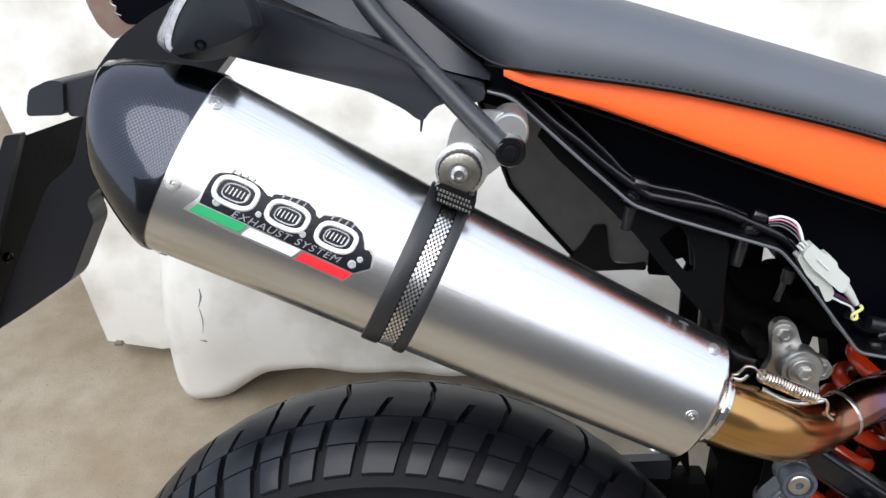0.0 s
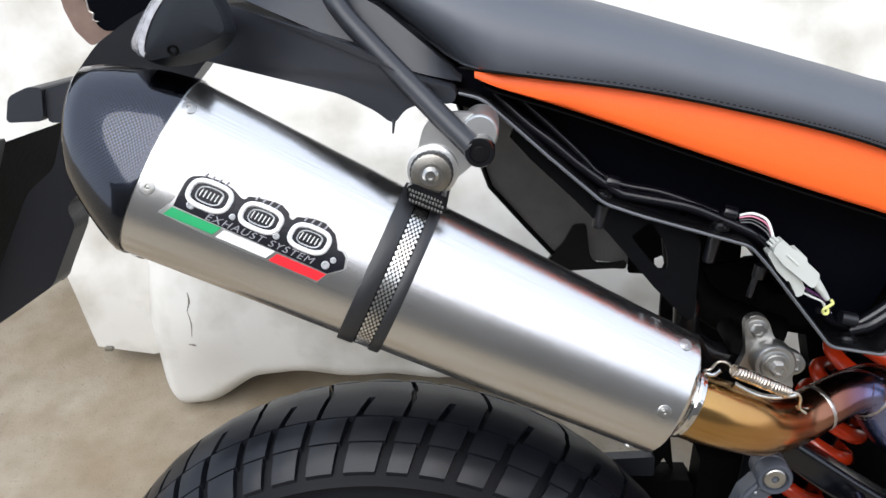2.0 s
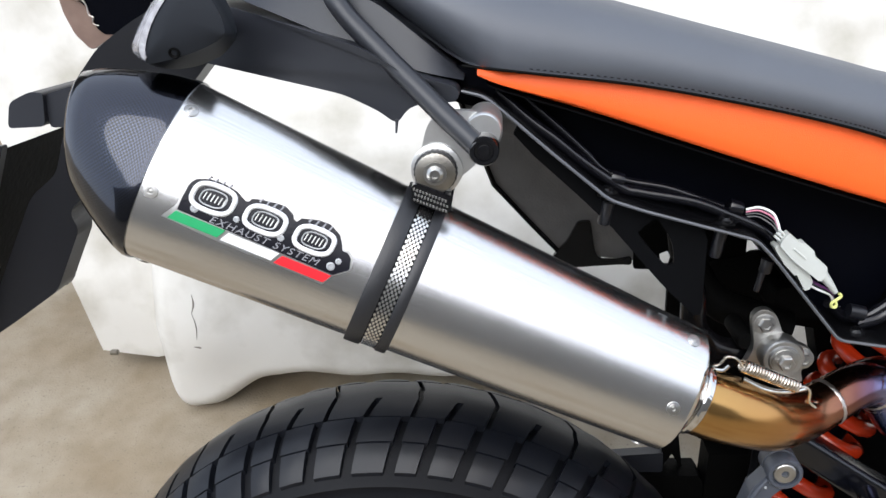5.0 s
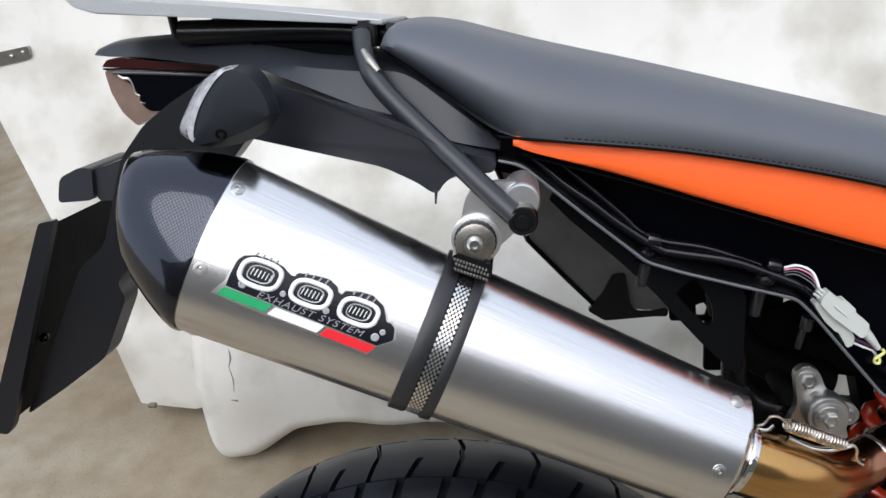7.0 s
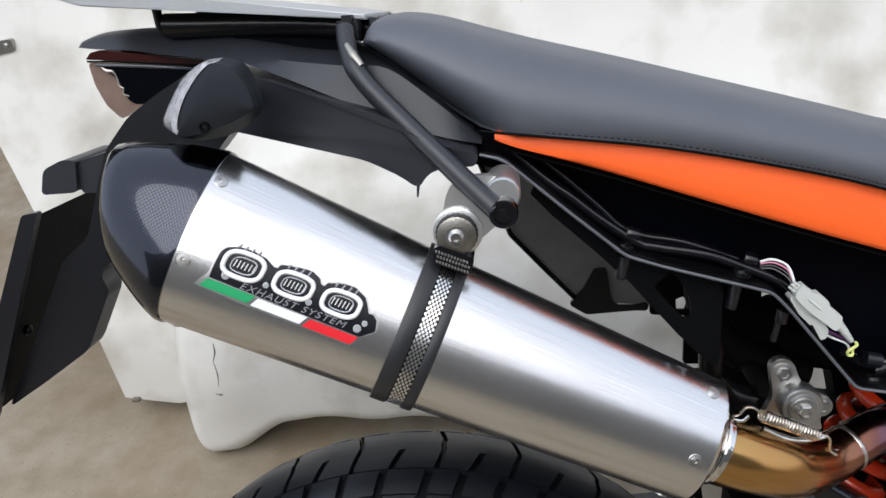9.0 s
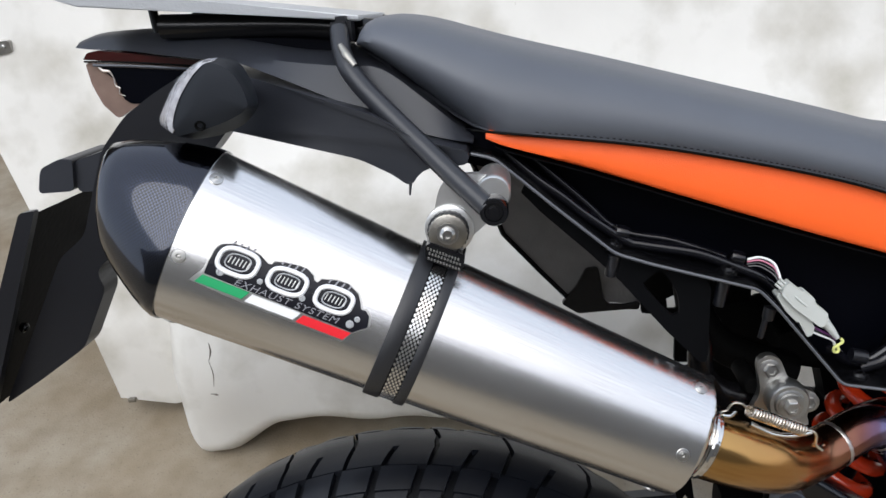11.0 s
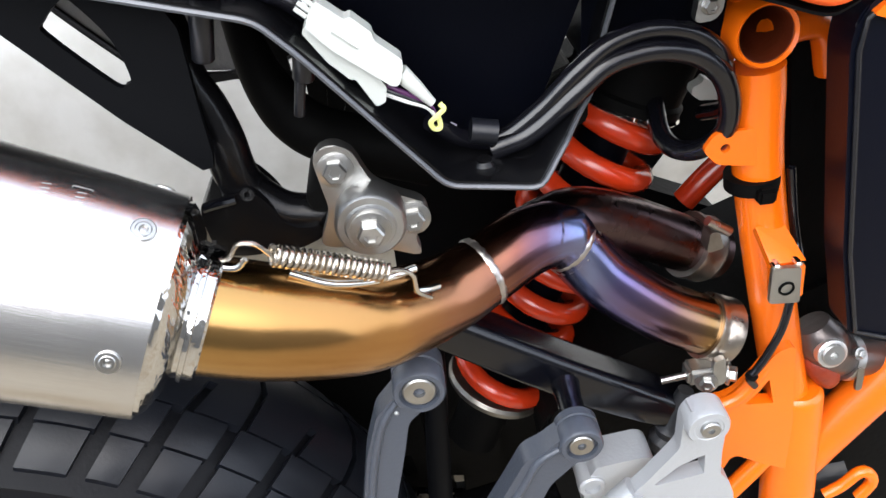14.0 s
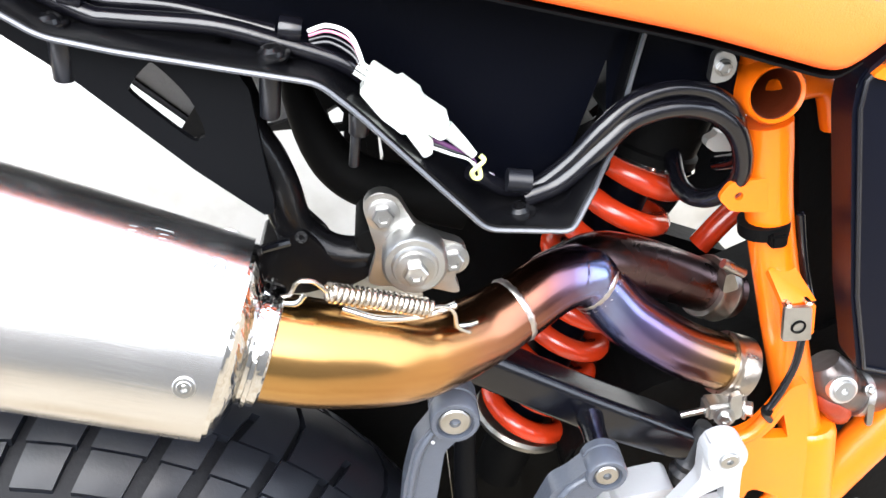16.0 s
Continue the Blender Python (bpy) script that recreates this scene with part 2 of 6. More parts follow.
def heat_tint():
    """Stainless pipe with temper colours that run along its length."""
    m = bpy.data.materials.new("heat_tinted_steel")
    m.use_nodes = True
    n, l = m.node_tree.nodes, m.node_tree.links
    b = n["Principled BSDF"]
    b.inputs["Metallic"].default_value = 1.0
    tc = n.new("ShaderNodeTexCoord")
    sep = n.new("ShaderNodeSeparateXYZ")
    l.new(tc.outputs["Object"], sep.inputs[0])
    wob = n.new("ShaderNodeTexNoise")
    wob.inputs["Scale"].default_value, wob.inputs["Detail"].default_value = 30, 3
    l.new(tc.outputs["Object"], wob.inputs[0])
    add = n.new("ShaderNodeMath")
    add.operation = "MULTIPLY_ADD"
    add.inputs[1].default_value = 0.03
    l.new(wob.outputs[0], add.inputs[0])
    l.new(sep.outputs[0], add.inputs[2])
    rg = n.new("ShaderNodeMapRange")
    rg.inputs[1].default_value, rg.inputs[2].default_value = 0.215, 0.495
    l.new(add.outputs[0], rg.inputs[0])
    ramp = n.new("ShaderNodeValToRGB")
    stops = ((0.0, (0.46, 0.27, 0.095)), (0.30, (0.44, 0.225, 0.080)), (0.42, (0.35, 0.160, 0.085)), (0.52, (0.18, 0.075, 0.062)), (0.60, (0.15, 0.090, 0.14)),
             (0.66, (0.22, 0.26, 0.46)), (0.74, (0.18, 0.15, 0.31)), (0.84, (0.19, 0.11, 0.13)), (0.92, (0.33, 0.19, 0.075)), (1.0, (0.45, 0.35, 0.24)))
    e = ramp.color_ramp.elements
    e[0].position, e[0].color = stops[0][0], (*stops[0][1], 1)
    e[1].position, e[1].color = stops[-1][0], (*stops[-1][1], 1)
    for p, c in stops[1:-1]:
        k = e.new(p)
        k.color = (*c, 1)
    l.new(rg.outputs[0], ramp.inputs[0])
    l.new(ramp.outputs[0], b.inputs["Base Color"])
    r = n.new("ShaderNodeMapRange")
    r.inputs[3].default_value, r.inputs[4].default_value = 0.15, 0.27
    l.new(wob.outputs[0], r.inputs[0])
    l.new(r.outputs[0], b.inputs["Roughness"])
    return m


M_BRUSHED, M_CARBON, M_TINT = brushed(), carbon(), heat_tint()


# ---- shapes ----
def part(name, bm, material, parent=None, label="", smooth=40):
    """Links a bmesh as one mesh object under a thing or a part."""
    bmesh.ops.recalc_face_normals(bm, faces=bm.faces)
    me = bpy.data.meshes.new(name)
    for f in bm.faces:
        f.smooth = True
    for ed in bm.edges:
        if len(ed.link_faces) == 2 and ed.calc_face_angle(0) > radians(smooth):
            ed.smooth = False
    bm.to_mesh(me)
    bm.free()
    me.materials.append(material)
    ob = new(name, me)
    ob.parent = parent
    if label:
        ob["label"] = label
    return ob


def spline(pts, n=8):
    """Points of a smooth curve through pts."""
    p = [Vector(q) for q in pts]
    p = [2 * p[0] - p[1]] + p + [2 * p[-1] - p[-2]]
    out = []
    for i in range(1, len(p) - 2):
        a, b, c, d = p[i - 1:i + 3]
        for k in range(n):
            t = k / n
            out.append(0.5 * (2 * b + (c - a) * t + (2 * a - 5 * b + 4 * c - d) * t * t + (3 * b - a - 3 * c + d) * t ** 3))
    return out + [p[-2]]


def skin(bm, rings, closed=True, caps=True):
    """Faces between rings of equal count; a UV of length and turn."""
    vs = [[bm.verts.new(q) for q in r] for r in rings]
    n = len(vs[0])
    uv = bm.loops.layers.uv.verify()
    for i in range(len(vs) - 1):
        for j in range(n if closed else n - 1):
            f = bm.faces.new((vs[i][j], vs[i][(j + 1) % n], vs[i + 1][(j + 1) % n], vs[i + 1][j]))
            for lp, q in zip(f.loops, ((i, j), (i, j + 1), (i + 1, j + 1), (i + 1, j))):
                lp[uv].uv = (q[0] / max(1, len(vs) - 1), q[1] / n)
    if caps and closed:
        bm.faces.new(vs[0][::-1])
        bm.faces.new(vs[-1])
    return bm


def tube(pts, r, n=8, seg=14, bm=None, flat=1.0, smooth=True, phase=0.0):
    """A round bar along pts; r: one radius or one at each of pts."""
    bm = bm or bmesh.new()
    c = spline(pts, n) if smooth else [Vector(q) for q in pts]
    rs = r if hasattr(r, "__len__") else [r] * len(pts)
    side = None
    rings = []
    for i, q in enumerate(c):
        d = (c[min(i + 1, len(c) - 1)] - c[max(i - 1, 0)]).normalized()
        if side is None:
            side = d.cross(Vector((0, 0, 1)) if abs(d.z) < 0.9 else Vector((1, 0, 0))).normalized()
        side = (side - d * side.dot(d)).normalized()
        up = d.cross(side)
        u = i / (n if smooth else 1)
        k = min(int(u), len(rs) - 2)
        rad = rs[k] + (rs[k + 1] - rs[k]) * (u - k)
        rings.append([q + rad * (math.cos(2 * math.pi * (j + phase) / seg) * side + flat * math.sin(2 * math.pi * (j + phase) / seg) * up) for j in range(seg)])
    return skin(bm, rings)


def lathe(origin, axis, profile, seg=32, bm=None):
    """A turned body: profile of (along, radius) from origin along axis."""
    bm = bm or bmesh.new()
    d = Vector(axis).normalized()
    s = d.cross(Vector((0, 0, 1)) if abs(d.z) < 0.9 else Vector((1, 0, 0))).normalized()
    u = d.cross(s)
    o = Vector(origin)
    return skin(bm, [[o + d * a + max(r, 1e-5) * (math.cos(2 * math.pi * j / seg) * s + math.sin(2 * math.pi * j / seg) * u) for j in range(seg)] for a, r in profile])


def slab(outline, y0, y1, bevel=0.001, bm=None, holes=(), segs=2):
    """A plate: an outline in x, z between two depths, with rounded edges. Holes: centres and radii."""
    bm = bm or bmesh.new()
    lo = [bm.verts.new((x, y0, z)) for x, z in outline]
    hi = [bm.verts.new((x, y1, z)) for x, z in outline]
    n = len(outline)
    faces = [bm.faces.new(lo), bm.faces.new(hi[::-1])]
    for i in range(n):
        faces.append(bm.faces.new((lo[i], hi[i], hi[(i + 1) % n], lo[(i + 1) % n])))
    if bevel:
        bmesh.ops.bevel(bm, geom=list({e for f in faces for e in f.edges}), offset=bevel, segments=segs, affect="EDGES", clamp_overlap=True)
    return bm


def pierced(outline, hole, y0, y1, bm=None, n=48):
    """A plate with one opening, both drawn as outlines in x, z."""
    bm = bm or bmesh.new()
    def cut(poly):
        c = sum((Vector(q) for q in hole), Vector((0, 0))) / len(hole)
        out = []
        for k in range(n):
            d = Vector((math.cos(2 * math.pi * k / n), math.sin(2 * math.pi * k / n)))
            best = None
            for a, b in zip(poly, poly[1:] + poly[:1]):
                a, b = Vector(a) - c, Vector(b) - c
                e = b - a
                den = d.x * e.y - d.y * e.x
                if abs(den) < 1e-12:
                    continue
                t, u = (a.x * e.y - a.y * e.x) / den, (a.x * d.y - a.y * d.x) / den
                if t > 0 and -1e-6 <= u <= 1 + 1e-6 and (best is None or t > best):
                    best = t
            q = c + d * best
            out.append((q.x, q.y))
        return out
    o, h = cut(outline), cut(hole)
    rings = [[Vector((x, y, z)) for x, z in loop] for loop, y in ((h, y0), (o, y0), (o, y1), (h, y1), (h, y0))]
    skin(bm, rings, caps=False)
    bmesh.ops.remove_doubles(bm, verts=bm.verts, dist=1e-6)
    return bm


def rounded(outline, r=0.004, n=4):
    """An outline with its corners rounded."""
    out = []
    m = len(outline)
    for i in range(m):
        p, a, b = Vector(outline[i]), Vector(outline[i - 1]), Vector(outline[(i + 1) % m])
        da, db = (a - p), (b - p)
        k = min(r, da.length * 0.45, db.length * 0.45)
        p0, p1 = p + da.normalized() * k, p + db.normalized() * k
        for j in range(n + 1):
            t = j / n
            q = p0 * (1 - t) ** 2 + p * 2 * t * (1 - t) + p1 * t * t
            out.append((q.x, q.y))
    return out


def box(lo, hi, bevel=0.001, bm=None, turn=None):
    bm = bm or bmesh.new()
    c, s = [(a + b) / 2 for a, b in zip(lo, hi)], [b - a for a, b in zip(lo, hi)]
    m = Matrix.Translation(c) @ (turn or Matrix.Identity(4)) @ Matrix.Diagonal((*s, 1))
    r = bmesh.ops.create_cube(bm, size=1, matrix=m)
    if bevel:
        bmesh.ops.bevel(bm, geom=list({e for v in r["verts"] for e in v.link_edges}), offset=bevel, segments=2, affect="EDGES")
    return bm


def dome_bolt(name, p, axis, r, parent, material=None, label=""):
    """A button-head screw with a socket and a washer."""
    bm = lathe(p, axis, [(-0.004, r * 0.9), (0, r * 1.35), (r * 0.18, r * 1.35), (r * 0.2, r), (r * 0.5, r * 0.94), (r * 0.78, r * 0.62), (r * 0.78, r * 0.42), (r * 0.35, r * 0.38), (r * 0.35, 0)], 20)
    return part(name, bm, material or M_ZINC, parent, label, smooth=30)


def flush_bolt(name, p, axis, r, parent, material=None):
    """A flat socket screw."""
    bm = lathe(p, axis, [(-0.003, r), (0.0014, r), (0.002, r * 0.9), (0.002, r * 0.36), (-0.002, r * 0.32), (-0.002, 0)], 24)
    return part(name, bm, material or M_ZINC, parent, smooth=30)


def hex_bolt(name, p, axis, r, parent, material=None, label="", flange=1.5):
    bm = lathe(p, axis, [(-0.004, r * 0.8), (0, r * flange), (r * 0.25, r * flange), (r * 0.35, r * 1.1), (r * 0.36, r * 0.5)], 24)
    d = Vector(axis).normalized()
    lathe(Vector(p) + d * r * 0.3, axis, [(0, r), (r * 0.7, r), (r * 0.85, r * 0.86), (r * 0.85, r * 0.5), (r * 0.6, r * 0.45), (r * 0.6, 0)], 6, bm)
    return part(name, bm, material or M_ZINC, parent, label, smooth=30)


def helix(a, b, r, wire, turns, n=16, bm=None, seg=8, phase=0.0):
    """A coil of wire from a to b."""
    bm = bm or bmesh.new()
    a, b = Vector(a), Vector(b)
    d = (b - a).normalized()
    s = d.cross(Vector((0, 1, 0))).normalized()
    u = d.cross(s)
    pts = [a + (b - a) * (i / (turns * n)) + r * (math.cos(phase - 2 * math.pi * i / n) * s + math.sin(phase - 2 * math.pi * i / n) * u) for i in range(int(turns * n) + 1)]
    return tube(pts, wire, seg=seg, smooth=False, bm=bm)


# ---- ground and surroundings ----
def ground():
    bm = bmesh.new()
    bmesh.ops.create_grid(bm, x_segments=120, y_segments=120, size=60, matrix=Matrix.Translation((0, 0, 0)))
    for v in bm.verts:
        v.co.z = 0.032 + 0.003 * noise.noise(v.co * 1.3)
    return tagged(part("ground", bm, M_CONCRETE), "stained beige concrete ground under the motorcycle", "ground", kind="structure")


ground()


def pavement():
    """Raised concrete apron behind the motorcycle, with a rounded kerb."""
    bm = bmesh.new()
    prof = [(0.95, -0.05), (0.95, 0.155), (0.957, 0.173), (0.975, 0.18), (1.3, 0.181), (1.8, 0.18), (3.0, 0.182), (6.2, 0.18), (6.2, -0.05)]
    xs = np.linspace(-9, 9, 90)
    skin(bm, [[Vector((x, y, z + (0.0025 * noise.noise(Vector((x * 2, y * 2, 5))) if z > 0.17 else 0))) for y, z in prof] for x in xs])
    return tagged(part("pavement", bm, M_CONCRETE), "raised beige concrete apron with brown stains", "pavement", kind="structure")


pavement()


def shade_roof():
    """Unseen slab on posts, added over the back of the yard to keep it dim."""
    bm = box((-7, 2.6, 2.5), (7, 6.2, 2.6), 0.01)
    root = tagged(part("ceiling", bm, M_DULL), "unseen dark roof slab added to dim the yard's end", "ceiling", kind="structure")
    for x in (-6.8, 6.8):
        part("roof_post", box((x - 0.06, 2.7, 0.17), (x + 0.06, 2.82, 2.51), 0.004), M_DULL, root)
    return root


shade_roof()


def white_panel():
    """A white painted body panel with a swollen lower skirt, whose foot stays clear of the ground."""
    root = tagged(new("white_body_panel"), "large dirty white painted panel with a bulging lower lobe", "panel")
    root.matrix_world = Matrix.Translation((0, 0.67, 0)) @ Matrix.Rotation(radians(-6), 4, "X") @ Matrix.Translation((0, -0.67, 0))
    def left(z):
        return -0.685 - 0.10 * (min(z, 0.43) - 0.3) - 0.38 * max(0, z - 0.43)
    # flat back leaf
    bm = bmesh.new()
    zs = [0.295 + (1.75 - 0.295) * (k / 24) for k in range(25)]
    rings = []
    for z in zs:
        lean = 0.28 * max(0, z - 0.42)
        xs = [left(z) + (2.6 - left(z)) * (i / 30) ** 1.5 for i in range(31)]
        w = [0.004 * noise.noise(Vector((x * 5, z * 5, 3))) for x in xs]
        dip = [0.014 * max(0, 1 - (z - 0.295) / 0.05) * (x + 0.668) / 0.1 if x < -0.56 else 0 for x in xs]
        rings.append([Vector((x, 1.325 + lean + q, z - d * (1 if z < 0.32 else 0))) for x, q, d in zip(xs, w, dip)] + [Vector((x, 1.35 + lean, z)) for x in xs[::-1]])
    skin(bm, rings)
    leaf = part("panel_leaf", bm, M_PAINT, root, smooth=50)
    # skirt that swells out in front of it
    bm = bmesh.new()
    def foot(x):
        a = 0.246 + 0.004 * math.sin(x * 40)
        t = min(1, max(0, (x + 0.450) / 0.110))
        t = t * t * (3 - 2 * t)
        up = max(0, (-0.480 - x) / 0.060)
        return a + (0.328 - 0.260) * t - 0.125 * min(1, max(0, (x - 0.42) / 0.15)) + 0.075 * min(1, up) ** 2
    rings = []
    N, K = 110, 44
    for i in range(N + 1):
        u = i / N
        x = -0.542 + 3.1 * u ** 2.2
        low = foot(x)
        row = []
        for k in range(K + 1):
            t = k / K
            if t < 0.25:
                a = math.pi * t / 0.25
                y, z = 1.215 + 0.03 + 0.03 * math.cos(a), low + 0.03 - 0.03 * math.sin(a)
            else:
                z = low + 0.03 + (1.72 - low) * ((t - 0.25) / 0.75) ** 1.5
                g = 1 / (1 + math.exp((z - 0.66) / 0.06))
                y = 1.215 * g + (1.305 + 0.28 * max(0, z - 0.42)) * (1 - g) - 0.02 * math.exp(-((z - 0.42) / 0.08) ** 2) * math.exp(-((x + 0.43) / 0.07) ** 2)
            e = min(1, max(0, (x + 0.542) / (0.05 + 0.3 * max(0, z - 0.42))))
            swell = math.sqrt(max(0, 1 - (1 - e) ** 2))
            back = 1.345 + 0.28 * max(0, z - 0.42)
            y = back + (y - back) * swell
            row.append(Vector((x + 0.05 * max(0, z - 0.43) * (1 - e), y + 0.004 * noise.noise(Vector((x * 6, z * 6, 7))), z)))
        rings.append(row + [Vector((q.x, max(q.y + 0.004, 1.38 + 0.28 * max(0, q.z - 0.42)), q.z)) for q in row[::-1]])
    skin(bm, rings)
    part("panel_skirt", bm, M_PAINT, leaf, "swollen white skirt with scars in its paint", smooth=60)
    for k, (x0, z0, x1, z1, w) in enumerate(((-0.425, 0.505, -0.432, 0.47, 0.0016), (-0.432, 0.47, -0.434, 0.42, 0.0011), (-0.442, 0.405, -0.43, 0.402, 0.0016))):
        a, b = Vector((x0, 1.19, z0)), Vector((x1, 1.19, z1))
        part("paint_scar", tube([a, a.lerp(b, 0.5) + Vector((0.003, 0, 0)), b], [w * 0.3, w, w * 0.4], n=4, seg=6), M_CRACK, leaf)
    for x, z, l, w, tilt in ((0.542, 0.861, 0.024, 0.004, -12), (0.550, 0.864, 0.011, 0.003, 50), (0.481, 0.818, 0.008, 0.010, 80), (0.484, 0.826, 0.005, 0.006, 60), (0.26, 0.866, 0.010, 0.005, 60), (0.375, 0.923, 0.008, 0.007, 80), (0.565, 0.809, 0.11, 0.0016, -2), (0.421, 0.882, 0.006, 0.004, 20), (0.079, 0.948, 0.008, 0.005, 80), (0.174, 0.909, 0.007, 0.006, 10), (0.329, 0.814, 0.006, 0.004, 40), (0.62, 0.88, 0.009, 0.005, 30), (0.30, 0.90, 0.005, 0.003, 0), (-0.16, 0.62, 0.006, 0.006, 0), (0.02, 0.40, 0.012, 0.003, 30), (-0.60, 0.88, 0.09, 0.0012, 75)):
        y = 1.305 + 0.28 * max(0, z - 0.42) if z > 0.7 else 1.24
        d = Vector((math.cos(radians(tilt)), 0, math.sin(radians(tilt)))) * l / 2
        o = Vector((x, y + 0.0005, z))
        part("paint_chip", tube([o - d, o + Vector((0, 0, w * 0.2)), o + d], [w * 0.2, w * 0.5, w * 0.25], n=3, seg=6, flat=0.3), M_SMUDGE, leaf)
    for x in (0.75, 2.2):
        part("stand_leg", box((x, 1.30, 0.245), (x + 0.08, 1.37, 0.5), 0.004), M_FRAMEBLACK, root)
    part("corner_clip", box((-0.652, 1.290, 0.312), (-0.636, 1.30, 0.320), 0.002), M_WEATHERED, root)
    hinge = part("hinge", slab(rounded([(-0.86, 0.908), (-0.768, 0.922), (-0.768, 0.942), (-0.86, 0.930)], 0.006), 1.460, 1.470, 0.002), M_ZINC, root, "small zinc hinge plate")
    dome_bolt("hinge_screw", (-0.780, 1.460, 0.931), (0, -1, 0), 0.004, hinge)
    dome_bolt("hinge_screw", (-0.802, 1.460, 0.926), (0, -1, 0), 0.004, hinge)
    return root


white_panel()


def back_wall():
    bm = box((-6, 6.0, 0), (6, 6.2, 3.2), 0)
    return tagged(part("wall_far", bm, mat("far_wall", (0.12, 0.115, 0.11), 0.9, bump=0.5, scale=30, vary=0.3, vscale=1.5)), "dark grey wall across the yard", "wall", kind="structure")


back_wall()

def sky_block_wall():
    """Unseen wall added behind the way the camera looks, to block low sky; it shows only in reflections."""
    bm = box((-9, -5.7, 0), (9, -5.5, 4.4), 0)
    return tagged(part("wall_house", bm, mat("sky_block_grey", (0.20, 0.19, 0.175), 0.9, bump=0.5, scale=30, vary=0.25, vscale=1.2)), "unseen plain grey wall added to block low sky light", "wall", kind="structure")


sky_block_wall()

# ---- the motorcycle ----
bike = tagged(new("motorcycle"), "black and orange motorcycle with a brushed steel exhaust", "motorcycle")
bike.matrix_world = LEAN
MID = 0.67
CAN_A, CAN_B = Vector((-0.185, 0.525, 0.9275)), Vector((0.19, 0.5235, 0.748))
CAN_U = (CAN_B - CAN_A).normalized()
CAN_OUT = (Vector((0, -1, 0)) - CAN_U * Vector((0, -1, 0)).dot(CAN_U)).normalized()
CAN_UP = CAN_OUT.cross(CAN_U).normalized()
if CAN_UP.z < 0:
    CAN_UP = -CAN_UP
CAN_L = (CAN_B - CAN_A).length


def can_r(s):
    return 0.0655 + (0.0475 - 0.0655) * s / CAN_L


TOP = 85.0


def tri(s):
    """How triangular the can is: most at the rear, rounder at the front."""
    return 0.066 - 0.045 * max(0.0, s)


def can_turn(ang, s=0.1):
    """The can is a rounded triangle in section: the way its face looks at an angle round the axis."""
    t, k = ang, tri(s)
    for _ in range(24):
        t = ang - math.degrees(math.atan2(-3 * k * math.sin(radians(3 * (t - TOP))), 1 + k * math.cos(radians(3 * (t - TOP)))))
    return t


def section(r, t, k):
    """A place on the section, by the way its face looks; k: 0 for a circle."""
    a, q = radians(t), radians(3 * (t - TOP))
    n, u = math.cos(a) * CAN_OUT + math.sin(a) * CAN_UP, -math.sin(a) * CAN_OUT + math.cos(a) * CAN_UP
    return r * ((1 + k * math.cos(q)) * n - 3 * k * math.sin(q) * u)


def can(s, ang, lift=0.0):
    """A point on the can: metres from its rear joint, degrees up from the side that faces out."""
    return CAN_A + CAN_U * s + section(can_r(s), can_turn(ang, s), tri(s)) + lift * can_n(ang)


def can_n(ang):
    a = radians(can_turn(ang))
    return math.cos(a) * CAN_OUT + math.sin(a) * CAN_UP


def ring(s, r, seg=96, k=1.0):
    return [CAN_A + CAN_U * s + section(r, 360 * j / seg, k * tri(s)) for j in range(seg)]


